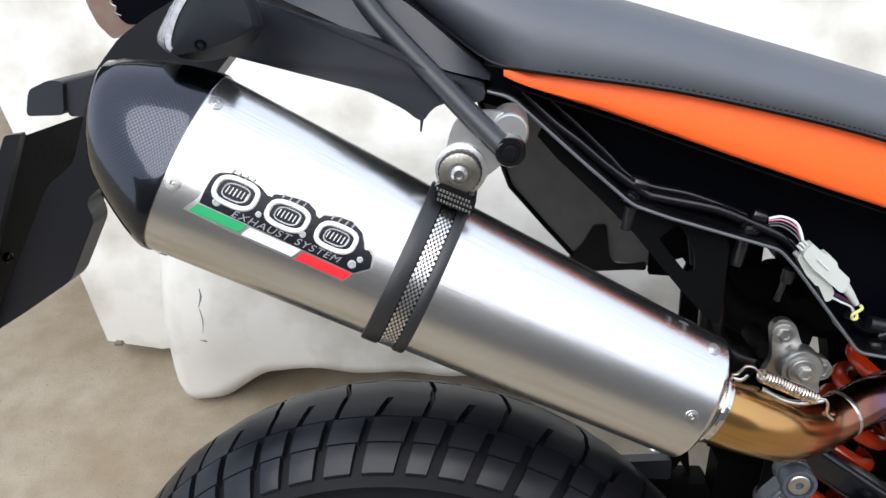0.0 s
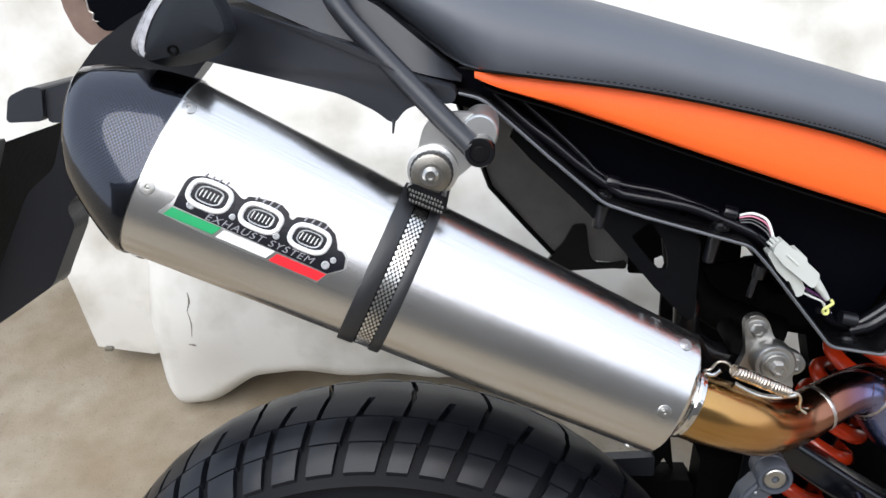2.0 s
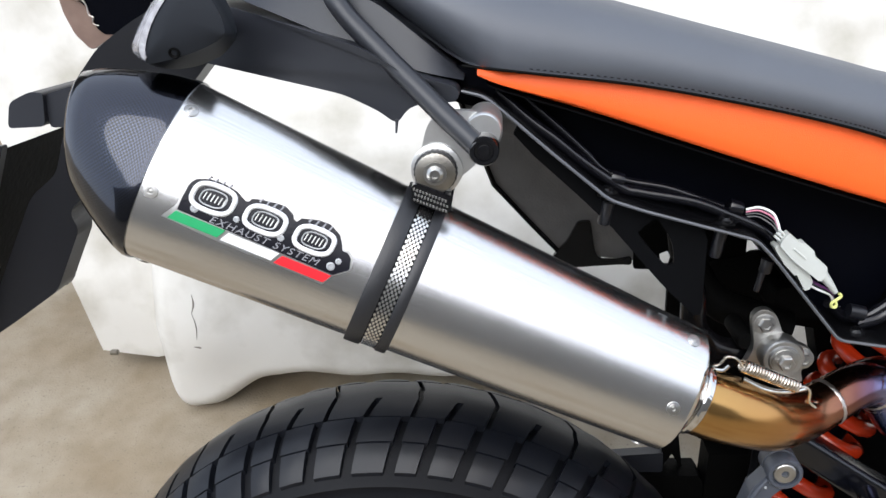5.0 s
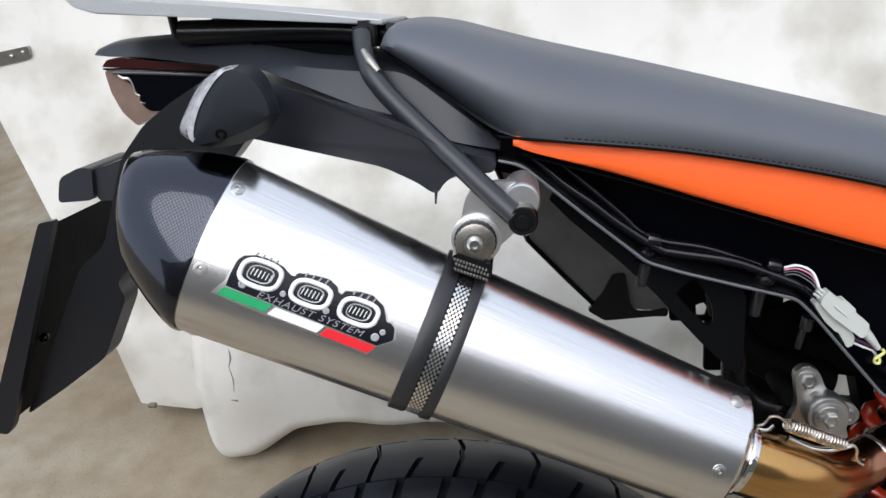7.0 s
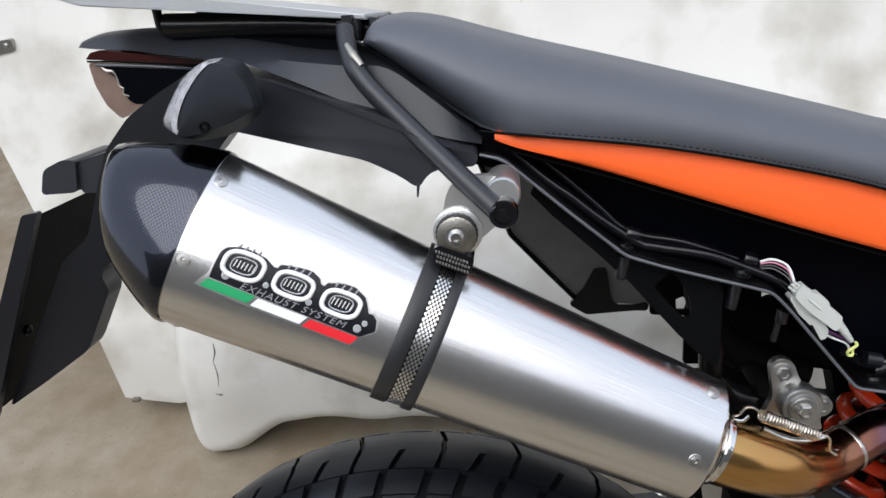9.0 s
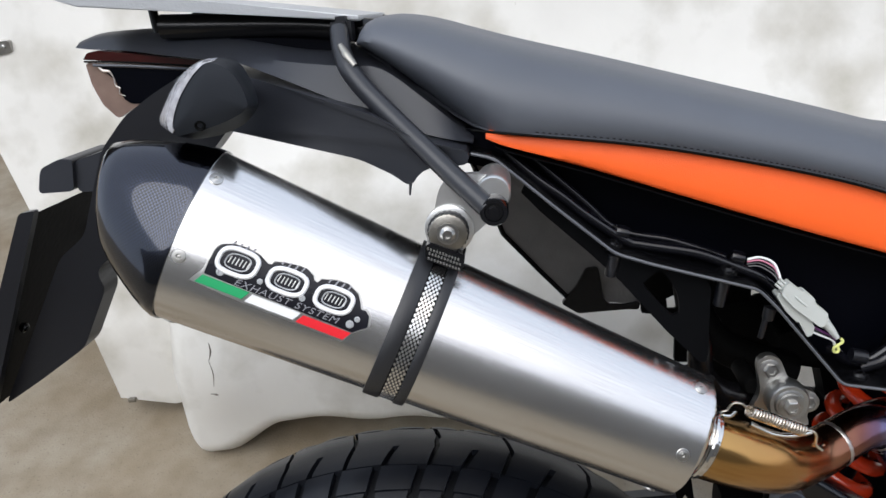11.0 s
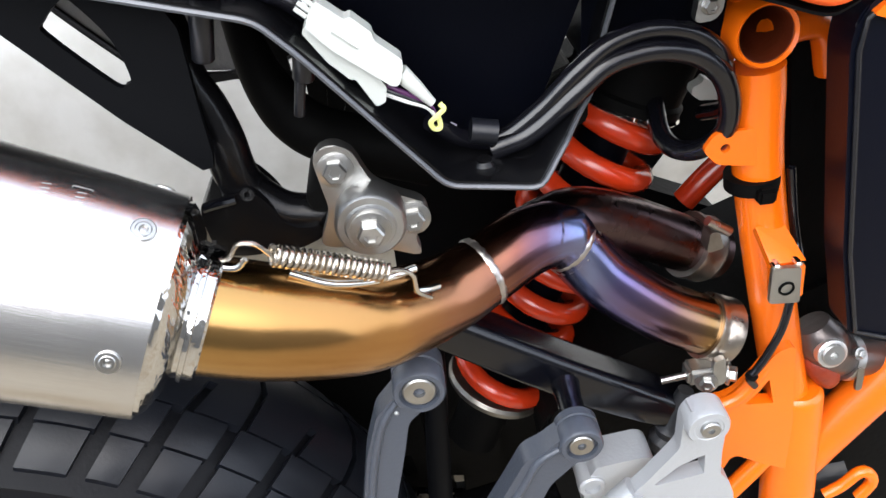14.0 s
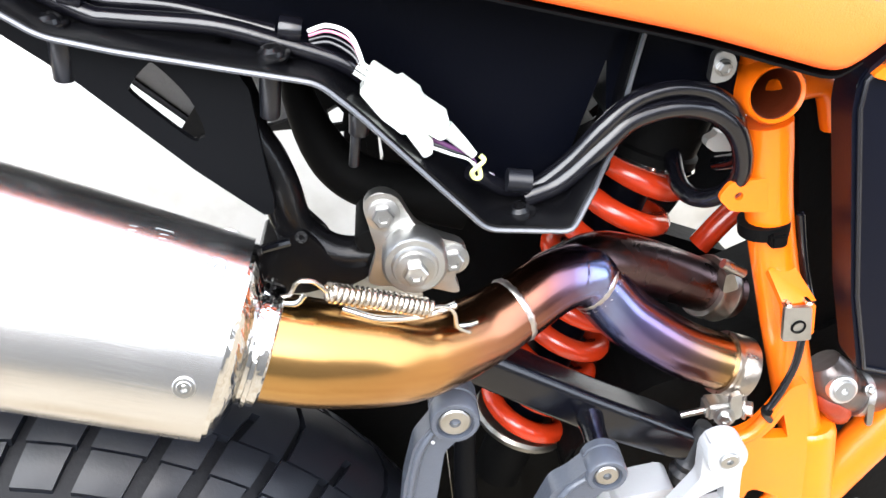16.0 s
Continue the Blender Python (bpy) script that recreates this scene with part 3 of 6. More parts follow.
def muffler():
    S1 = 0.412
    bm = skin(bmesh.new(), [ring(0.011 + (S1 - 0.011) * i / 24, can_r(0.011 + (S1 - 0.011) * i / 24)) for i in range(25)], caps=False)
    vs = [ring(S1, can_r(S1) - 0.0012), ring(0.011, can_r(0.011) - 0.0012)]
    skin(bm, vs, caps=False)
    skin(bm, [ring(S1, can_r(S1)), ring(S1, can_r(S1) - 0.0012)], caps=False)
    body = part("exhaust_muffler", bm, M_BRUSHED, bike, "tapered brushed stainless steel silencer can")
    # carbon end cap
    prof = [(0.0135, 1.0), (0.010, 1.002), (0.0, 0.965), (-0.012, 0.905), (-0.025, 0.82), (-0.037, 0.725), (-0.046, 0.635), (-0.0495, 0.575), (-0.0505, 0.53), (-0.0495, 0.49), (-0.03, 0.42), (0.0, 0.42)]
    def slashed(s, r):
        f = 0.42 * min(1, max(0, (0.008 - s) / 0.055))
        return [q - CAN_U * f * (q - CAN_A).dot(CAN_UP) for q in ring(s, r)]
    bm = skin(bmesh.new(), [slashed(s, 0.0662 * k) for s, k in prof], caps=True)
    part("carbon_end_cap", bm, M_CARBON, body, "glossy black carbon fibre end cap", smooth=50)
    for s, angs in ((0.0205, (7, 63, -58, 122, 184, 240)), (0.4, (5.5, 69, -58, 124, 184, 240))):
        for a in angs:
            part("rivet", lathe(can(s, a, 0.0), can_n(a), [(-0.001, 0.0048), (0.0006, 0.0048), (0.0009, 0.0044), (0.0010, 0.0032), (0.0013, 0.0028), (0.0013, 0.0018), (0.0003, 0.0014), (0.0006, 0.0008), (0.0006, 0)], 24), M_ZINC, body, smooth=30)
    # front plate and polished collar
    bm = skin(bmesh.new(), [ring(S1 - 0.004, can_r(S1) - 0.0014), ring(S1 + 0.002, can_r(S1) - 0.0022), ring(S1 + 0.0045, can_r(S1) - 0.005)] + [ring(S1 + d, r, k=0.3 if d < 0.0098 else 0.0) for d, r in ((0.0095, 0.0335), (0.0102, 0.0302), (0.0120, 0.0298), (0.0124, 0.0312), (0.0142, 0.0316), (0.0147, 0.0300), (0.0185, 0.0298), (0.0196, 0.0285), (0.0196, 0.022))])
    part("collar", bm, mat("crinkled_chrome", (0.60, 0.59, 0.57), 0.10, 1.0, bump=2.2, scale=85, vary=0.35, vscale=70, rvary=0.08, stretch=(1, 1, 0.5)), body, "polished inlet collar")
    return body


CAN = muffler()


def strap():
    def band(s0, s1, h0, h1, a0=-100, a1=118, n=60):
        bm = bmesh.new()
        rings = []
        for i in range(n + 1):
            a = a0 + (a1 - a0) * i / n
            rings.append([can(s0, a, h0), can(s0, a, h1), can(s0 + 0.0008, a, h1 + 0.0005), can(s1 - 0.0008, a, h1 + 0.0005), can(s1, a, h1), can(s1, a, h0)])
        return skin(bm, rings)
    root = part("muffler_strap", band(0.1708, 0.1826, 0.0002, 0.0026), M_RUBBER2, bike, "black rubber-edged strap with a woven steel band")
    part("rubber_edge", band(0.1942, 0.2018, 0.0002, 0.0026), M_RUBBER2, root)
    # perforated band between the rubber edges
    bm = band(0.1826, 0.1942, 0.0002, 0.0009)
    part("band_backing", bm, M_GLOSSBLACK, root)
    bm = bmesh.new()
    for k in range(92):
        a = -84 + k * 2.1
        for j in range(4):
            s = 0.1840 + 0.0030 * j + (0.0015 if k % 2 else 0)
            if s > 0.1934:
                continue
            o, nrm = can(s, a, 0.0012), can_n(a)
            tang = nrm.cross(CAN_U)
            vs = [bm.verts.new(o + CAN_U * (0.00098 * math.cos(radians(60 * q))) + tang * (0.00135 * math.sin(radians(60 * q)))) for q in range(6)]
            top = bm.faces.new(vs)
    r = bmesh.ops.extrude_face_region(bm, geom=bm.faces[:])
    for v in r["geom"]:
        if isinstance(v, bmesh.types.BMVert):
            v.co += (v.co - (CAN_A + CAN_U * (v.co - CAN_A).dot(CAN_U))).normalized() * 0.0006
    part("woven_mesh", bm, M_MESH, root, "bright perforated steel mesh", smooth=30)
    return root


strap()


def wrap(s, w, h):
    """A place on the can: metres from its rear joint, metres up round it, height over it."""
    return can(s, math.degrees(w / can_r(s)), h)


def patch(s0, s1, low, high, lift, thick, material, name, parent, label="", n=24, m=8):
    """A thin plate that follows the can, between two edges given along its length."""
    bm = bmesh.new()
    top, under = [], []
    for i in range(n + 1):
        s = s0 + (s1 - s0) * i / n
        a, b = low(s), high(s)
        top.append([bm.verts.new(wrap(s, a + (b - a) * j / m, lift + thick)) for j in range(m + 1)])
        under.append([bm.verts.new(wrap(s, a + (b - a) * j / m, lift - 0.0004)) for j in range(m + 1)])
    for i in range(n):
        for j in range(m):
            bm.faces.new((top[i][j], top[i + 1][j], top[i + 1][j + 1], top[i][j + 1]))
        for j in (0, m):
            bm.faces.new((top[i][j], top[i + 1][j], under[i + 1][j], under[i][j]))
    for i in (0, n):
        for j in range(m):
            bm.faces.new((top[i][j], top[i][j + 1], under[i][j + 1], under[i][j]))
    return part(name, bm, material, parent, label, smooth=25)


def along(pts):
    """Straight runs through pts, as a function of the place along the can."""
    xs, ys = [p[0] for p in pts], [p[1] for p in pts]
    return lambda s: float(np.interp(s, xs, ys))


def stripe(s0, s1, low, high, slant, lift, material, name, parent):
    """A slanted bar that follows the can."""
    bm = bmesh.new()
    top = []
    for i in range(9):
        s = s0 + (s1 - s0) * i / 8
        top.append([bm.verts.new(wrap(s + slant * j / 3, low + (high - low) * j / 3, lift)) for j in range(4)])
    for i in range(8):
        for j in range(3):
            bm.faces.new((top[i][j], top[i + 1][j], top[i + 1][j + 1], top[i][j + 1]))
    r = bmesh.ops.extrude_face_region(bm, geom=bm.faces[:])
    for v in r["geom"]:
        if isinstance(v, bmesh.types.BMVert):
            v.co += CAN_OUT * 0.0005
    return part(name, bm, material, parent, smooth=25)


def badge_build():
    top = [(0.0325, -0.004), (0.0392, 0.0075), (0.0394, 0.0195), (0.041, 0.0255), (0.0433, 0.0286), (0.0507, 0.0318), (0.0613, 0.0328), (0.0719, 0.031), (0.079, 0.0272), (0.0802, 0.0305), (0.0873, 0.0323), (0.0966, 0.034),
           (0.1045, 0.034), (0.1105, 0.031), (0.1125, 0.0272), (0.1139, 0.0306), (0.1246, 0.034), (0.1344, 0.0346), (0.1434, 0.0303), (0.1475, 0.024), (0.149, 0.0205), (0.1517, 0.0216), (0.156, 0.018), (0.1576, 0.012), (0.1578, 0.0105)]
    foot = [(0.0325, -0.0046), (0.0635, -0.0064), (0.1441, -0.0072), (0.1477, 0.0004), (0.1524, 0.0044), (0.1555, 0.0068), (0.1578, 0.0095)]
    high, low = along(top), along(foot)
    root = patch(0.0325, 0.1578, low, high, 0.0004, 0.0007, M_ALU, "maker_badge", bike, "riveted black and silver badge with a green, white and red stripe", n=140)
    patch(0.0404, 0.1566, lambda s: max(0.0036 - 0.016 * (s - 0.04), low(s) + 0.0011), lambda s: max(min(high(s), high(s - 0.0011), high(s + 0.0011)) - 0.0011, low(s) + 0.0016), 0.0012, 0.0005, M_BADGE, "badge_field", root, n=140)
    for nm, m_, s0, s1, d in (("stripe_green", M_GREEN, 0.0362, 0.0700, 0.0), ("stripe_white", M_WHITE, 0.0722, 0.1073, 0.0007), ("stripe_red", M_RED, 0.1095, 0.1439, 0.0014)):
        stripe(s0, s1, -0.0040 - d, 0.0024 - d, 0.0036, 0.0012, m_, nm, root)
    # the mark itself: plain silver ovals and bars
    for c, z, a_, b_ in ((0.0590, 0.0192, 0.0132, 0.0090), (0.0945, 0.0190, 0.0128, 0.0082), (0.1285, 0.0190, 0.0125, 0.0082)):
        loop = [2 * math.pi * k / 40 for k in range(41)]
        for f, r in ((1.0, 0.0017), (0.62, 0.0005)):
            pts = [wrap(c + f * a_ * math.copysign(abs(math.cos(a)) ** 0.7, math.cos(a)) + 0.15 * b_ * math.sin(a), z + f * b_ * math.copysign(abs(math.sin(a)) ** 0.7, math.sin(a)), 0.0021) for a in loop]
            part("silver_oval", tube(pts, r, seg=6, smooth=False), M_WHITE if f == 1.0 else M_SILVER, root)
        for k in range(6):
            q = c - 0.0062 + 0.0026 * k
            part("silver_bar", tube([wrap(q, z - 0.0025, 0.0018), wrap(q + 0.0008, z + 0.0028, 0.0018)], 0.00045, seg=5, smooth=False), M_ALU, root)
        for k in range(4):
            q = c - 0.008 + 0.0047 * k
            part("shade_bar", tube([wrap(q, z + b_ + 0.0018, 0.0017), wrap(q + 0.0012, z + b_ + 0.0052, 0.0017)], 0.0007, seg=5, smooth=False), M_BADGEGREY, root)
    for q, z, r in ((0.0502, 0.0086, 0.0030), (0.0773, 0.0122, 0.0022), (0.1079, 0.0118, 0.0024), (0.1447, 0.0068, 0.0030), (0.1482, 0.0118, 0.0022)):
        part("silver_stud", lathe(wrap(q, z, 0.001), can_n(math.degrees(z / can_r(q))), [(0, r), (0.0012, r * 0.93), (0.0014, r * 0.55), (0.0008, r * 0.35), (0.0008, 0)], 14), M_SILVER, root)
    # the line of words under the mark
    cu = bpy.data.curves.new("words", "FONT")
    cu.body, cu.size, cu.extrude, cu.shear, cu.space_character = "EXHAUST SYSTEM", 0.0068, 0.0002, 0.3, 1.15
    tmp = new("words", cu)
    me = bpy.data.meshes.new_from_object(tmp.evaluated_get(bpy.context.evaluated_depsgraph_get()))
    bpy.data.objects.remove(tmp)
    x1 = max(v.co.x for v in me.vertices)
    for v in me.vertices:
        q = 0.0612 + (0.1372 - 0.0612) * v.co.x / x1
        v.co = wrap(q, 0.0038 + v.co.y, 0.0020 + v.co.z)
    me.materials.append(M_BADGEGREY)
    tx = new("badge_lettering", me)
    tx.parent = root
    return root


BADGE = badge_build()


def pipes():
    a = [(0.198, 0.525, 0.741), (0.224, 0.529, 0.729), (0.25, 0.537, 0.717), (0.272, 0.55, 0.705), (0.303, 0.573, 0.696), (0.328, 0.587, 0.699), (0.355, 0.6, 0.706), (0.377, 0.61, 0.703), (0.392, 0.617, 0.692)]
    root = part("exhaust_link_pipe", tube(a, [0.0268, 0.0268, 0.0258, 0.0245, 0.0215, 0.0195, 0.019, 0.019, 0.012], seg=32), M_TINT, bike, "heat-tinted gold, purple and blue steel link pipe")
    part("lower_branch", tube([(0.362, 0.603, 0.708), (0.38, 0.61, 0.696), (0.401, 0.61, 0.668), (0.432, 0.607, 0.642), (0.461, 0.605, 0.626), (0.474, 0.605, 0.62)], 0.0185, seg=32), M_TINT, root)
    part("upper_branch", tube([(0.362, 0.608, 0.706), (0.385, 0.618, 0.706), (0.416, 0.63, 0.69), (0.458, 0.64, 0.663), (0.48, 0.645, 0.65)], 0.0175, seg=32), M_SOOTPIPE, root)
    return root


PIPE = pipes()


def seat():
    xs = [-0.052, -0.045, -0.03, 0.0, 0.035, 0.081, 0.158, 0.234, 0.297, 0.345, 0.405, 0.45, 0.5, 0.56]
    low = [1.050, 1.046, 1.036, 1.013, 0.990, 0.984, 0.973, 0.957, 0.941, 0.925, 0.903, 0.88, 0.86, 0.84]
    top = [1.056, 1.068, 1.072, 1.067, 1.056, 1.042, 1.021, 0.999, 0.981, 0.967, 0.95, 0.948, 0.955, 0.97]
    half = [0.085, 0.1, 0.108, 0.118, 0.130, 0.132, 0.131, 0.13, 0.13, 0.13, 0.13, 0.128, 0.125, 0.12]
    prof = [(0.965, 0.0), (0.985, 0.10), (0.993, 0.25), (0.98, 0.4), (0.955, 0.55), (0.86, 0.80), (0.70, 0.94), (0.45, 0.99), (0.2, 1.0)]
    bm = bmesh.new()
    rings = []
    pts = spline([(x, l, 0) for x, l in zip(xs, low)], 3)
    tps = spline([(x, l, h) for x, l, h in zip(xs, top, half)], 3)
    for p, q in zip(pts, tps):
        tuck = min(1, max(0, (0.055 - p.x) / 0.03))
        sec = [Vector((p.x, MID - q.z * (w - tuck * 0.30 * max(0, 0.5 - h) ** 2 * 4), p.y + (q.y - p.y) * h)) for w, h in prof]
        sec += [Vector((v.x, 2 * MID - v.y, v.z)) for v in sec[::-1]]
        rings.append([Vector((p.x, MID - q.z * (0.97 - 0.18 * tuck), p.y - 0.0005))] + sec + [Vector((p.x, MID + q.z * (0.97 - 0.18 * tuck), p.y - 0.0005))])
    skin(bm, rings)
    root = part("seat", bm, M_SEAT, bike, "long black vinyl seat", smooth=60)
    seam = tube([(x, MID - h * 1.0 + 0.001, l - 0.001) for x, l, h in zip(xs[4:-2], low[4:-2], half[4:-2])], 0.0011, n=6, seg=6)
    part("piping", seam, M_DULLBLACK, root)
    line = spline([(x, MID - h * 1.002, l + 0.0020) for x, l, h in zip(xs[5:-2], low[5:-2], half[5:-2])], 34)
    bm = bmesh.new()
    for a, b in zip(line[::2], line[1::2]):
        tube([a, b], 0.00035, n=1, seg=5, smooth=False, bm=bm)
    part("stitching", bm, M_DULLBLACK, root)
    return root


seat()


def side_panel():
    """The orange flank under the seat."""
    xs = [0.045, 0.063, 0.12, 0.2, 0.276, 0.35, 0.412, 0.454, 0.474, 0.484, 0.497, 0.53]
    low = [0.981, 0.973, 0.955, 0.927, 0.901, 0.877, 0.857, 0.841, 0.834, 0.836, 0.845, 0.87]
    up = [0.985, 0.984, 0.979, 0.965, 0.947, 0.924, 0.90, 0.882, 0.875, 0.872, 0.868, 0.885]
    bm = bmesh.new()
    pl, pu = spline([(x, l, 0) for x, l in zip(xs, low)], 4), spline([(x, l, 0) for x, l in zip(xs, up)], 4)
    rings = []
    for a, b in zip(pl, pu):
        z0, z1 = a.y, b.y
        h = z1 - z0
        rings.append([Vector((a.x, y, z)) for y, z in ((0.64, z0 + 0.006), (0.562, z0 - 0.0015), (0.552, z0), (0.5485, z0 + 0.0015), (0.5470, z0 + h * 0.10), (0.5465, z0 + h * 0.30), (0.5468, z0 + h * 0.55), (0.5480, z0 + h * 0.80), (0.5500, z1 + 0.002), (0.60, z1 + 0.006))])
    skin(bm, rings)
    root = part("side_panel", bm, M_ORANGE, bike, "bright orange flank panel under the seat", smooth=60)
    # unseen black plate, added to keep orange out of the can's reflection
    hem = [[Vector((a.x, y, a.y + d)) for y, d in ((0.64, -0.004), (0.553, -0.0045), (0.5525, -0.003), (0.64, -0.001))] for a in pl[2:-6]]
    part("panel_underside", skin(bmesh.new(), hem), M_GUSSET, root, "black plate added under the flank to darken the can's reflection")
    return root


side_panel()


def airbox():
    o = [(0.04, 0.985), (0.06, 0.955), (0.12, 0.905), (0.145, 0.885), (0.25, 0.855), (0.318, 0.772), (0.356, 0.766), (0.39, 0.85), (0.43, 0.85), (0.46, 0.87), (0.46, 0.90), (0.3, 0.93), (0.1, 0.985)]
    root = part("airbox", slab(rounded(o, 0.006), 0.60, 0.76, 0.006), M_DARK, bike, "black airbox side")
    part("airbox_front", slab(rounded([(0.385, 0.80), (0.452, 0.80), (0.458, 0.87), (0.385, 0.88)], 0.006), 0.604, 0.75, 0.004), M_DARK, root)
    return root


airbox()


def cable_tray():
    path = [(0.0336, 0.9709), (0.050, 0.9668), (0.0725, 0.9472), (0.0975, 0.9249), (0.1388, 0.8897), (0.165, 0.8805), (0.246, 0.8570), (0.260, 0.8420), (0.3130, 0.7762), (0.3545, 0.7695), (0.3680, 0.7835), (0.3790, 0.7900), (0.3868, 0.7925), (0.3915, 0.818), (0.3990, 0.846), (0.4050, 0.868)]
    # the front wall steps back, so that the hoses pass before it
    front = along([(0.3545, 0.547), (0.3680, 0.560), (0.3790, 0.578), (0.3868, 0.590)])
    bm = bmesh.new()
    pts = rounded_path(path, 0.006)
    rings = []
    for i, (x, z) in enumerate(pts):
        a, b = Vector(pts[max(i - 1, 0)]), Vector(pts[min(i + 1, len(pts) - 1)])
        d = (b - a).normalized()
        nx, nz = -d.y, d.x
        t = 0.0022
        y = front(x)
        rings.append([Vector((x, 0.625, z)), Vector((x, y, z)), Vector((x + nx * t, y, z + nz * t)), Vector((x + nx * t, 0.625, z + nz * t))])
    skin(bm, rings)
    tray = part("cable_tray", bm, M_FRAMEBLACK, bike, "black folded sheet-metal cable tray", smooth=30)
    # pale tube along the lip: worn metal plus a painted edge highlight
    part("tray_edge", tube([(x, front(x) - 0.0005, z) for x, z in pts], 0.0013, seg=6, smooth=False), M_EDGE, tray, "worn grey edge of the tray with its highlight painted in")
    return tray


def rounded_path(pts, r, n=4):
    out = [pts[0]]
    for i in range(1, len(pts) - 1):
        p, a, b = Vector(pts[i]), Vector(pts[i - 1]), Vector(pts[i + 1])
        da, db = a - p, b - p
        k = min(r, da.length * 0.45, db.length * 0.45)
        p0, p1 = p + da.normalized() * k, p + db.normalized() * k
        for j in range(n + 1):
            t = j / n
            q = p0 * (1 - t) ** 2 + p * 2 * t * (1 - t) + p1 * t * t
            out.append((q.x, q.y))
    return out + [pts[-1]]


TRAY = cable_tray()


def tail():
    # upper tail cover: a tapering shell, widest by the seat
    xs = [-0.309, -0.29, -0.26, -0.204, -0.173, -0.152, -0.128, -0.1015, -0.0615, -0.032, 0.001, 0.0355]
    low = [1.0607, 1.0585, 1.057, 1.050, 1.0462, 1.044, 1.036, 1.0257, 1.0102, 0.999, 0.9859, 0.9783]
    crease = [1.0628, 1.0648, 1.063, 1.056, 1.0515, 1.049, 1.045, 1.041, 1.037, 1.034, 1.010, 0.980]
    top = [1.0665, 1.0715, 1.0729, 1.0723, 1.071, 1.067, 1.060, 1.053, 1.047, 1.040, 1.014, 0.982]
    half = [0.02, 0.026, 0.037, 0.058, 0.068, 0.075, 0.083, 0.09, 0.103, 0.11, 0.117, 0.122]
    bm = bmesh.new()
    rings = []
    for p, q in zip(spline([(x, t, h) for x, t, h in zip(xs, top, half)], 4), spline([(x, b, c) for x, b, c in zip(xs, low, crease)], 4)):
        w = min(0.011, p.z * 0.2)
        sec = [(p.z - 0.006, q.y + 0.001), (p.z, q.y), (p.z - w * 0.5, (q.y + q.z) / 2), (p.z - w, q.z), (p.z * 0.6, q.z * 0.4 + p.y * 0.6), (p.z * 0.25, p.y)]
        r = [Vector((p.x, MID - u, z)) for u, z in sec]
        r += [Vector((v.x, 2 * MID - v.y, v.z)) for v in r[::-1]]
        rings.append(r)
    skin(bm, rings)
    cover = part("tail_cover", bm, M_PLASTIC, bike, "matt black plastic tail cover", smooth=24)
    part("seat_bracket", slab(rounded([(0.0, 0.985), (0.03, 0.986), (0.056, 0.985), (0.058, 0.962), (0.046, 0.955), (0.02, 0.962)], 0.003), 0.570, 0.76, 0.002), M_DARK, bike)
    # lower fender
    o = [(-0.20, 1.036), (-0.136, 1.032), (-0.044, 0.998), (-0.011, 0.977), (0.03, 0.966), (0.03, 0.955), (-0.008, 0.953), (-0.017, 0.938), (-0.03, 0.949), (-0.056, 0.963), (-0.107, 0.979), (-0.164, 0.993), (-0.195, 1.0)]
    bm = slab(rounded(o, 0.008), 0.584, 0.756, 0.006)
    for v in bm.verts:
        if v.co.y < MID:
            f = 1 - 0.1025 * min(1, max(0, (v.co.x + 0.13) / 0.1))
            v.co = Vector((0.058 + (v.co.x - 0.058) * f, -0.021 + (v.co.y + 0.021) * f, 1.08 + (v.co.z - 1.08) * f))
    part("undertail", bm, M_PLASTIC, bike, "black plastic undertail")
    part("undertail_spike", tube([(-0.0095, 0.522, 0.957), (-0.0106, 0.522, 0.9475)], [0.0014, 0.0007], seg=6), M_PLASTIC, bike)
    # plate hanger
    o = [(-0.194, 1.041), (-0.235, 1.02), (-0.262, 1.003), (-0.287, 0.976), (-0.30, 0.945), (-0.318, 0.9), (-0.345, 0.88), (-0.40, 0.785), (-0.43, 0.735), (-0.3870, 0.7612), (-0.3389, 0.7926), (-0.3076, 0.8501), (-0.3142, 0.8669), (-0.262, 0.905), (-0.2043, 0.9621), (-0.1922, 0.9673), (-0.1735, 0.9876), (-0.1651, 0.9955), (-0.15, 1.02)]
    part("plate_hanger", slab(rounded(o, 0.008), 0.62, 0.648, 0.008), M_SATIN, bike, "curved black plastic number plate hanger")
    # number plate carrier with a raised rim
    pl = part("number_plate_carrier", slab(rounded([(-0.354, 0.925), (-0.360, 0.92), (-0.447, 0.738), (-0.441, 0.732)], 0.002), 0.605, 0.795, 0.0015), M_DULLBLACK, bike, "black number plate carrier with a raised rim")
    for y0, y1 in ((0.598, 0.606), (0.794, 0.802)):
        part("rim_strip", slab(rounded([(-0.345, 0.93), (-0.360, 0.928), (-0.452, 0.738), (-0.450, 0.730), (-0.437, 0.727), (-0.43, 0.735)], 0.003), y0, y1, 0.002), M_SATIN, pl)
    for p in ((-0.40, 0.63, 0.81), (-0.37, 0.74, 0.87)):
        dome_bolt("plate_screw", p, (0.9, 0, -0.43), 0.004, pl, M_FRAMEBLACK)
    lamp = part("plate_lamp", slab(rounded([(-0.349, 0.961), (-0.355, 0.939), (-0.322, 0.940), (-0.318, 0.968), (-0.33, 0.969)], 0.004), 0.625, 0.70, 0.004), M_PLASTIC, bike, "boxy black number plate lamp")
    part("lamp_neck", slab(rounded([(-0.319, 0.966), (-0.321, 0.938), (-0.285, 0.938), (-0.285, 0.975)], 0.004), 0.63, 0.695, 0.003), M_PLASTIC, lamp)
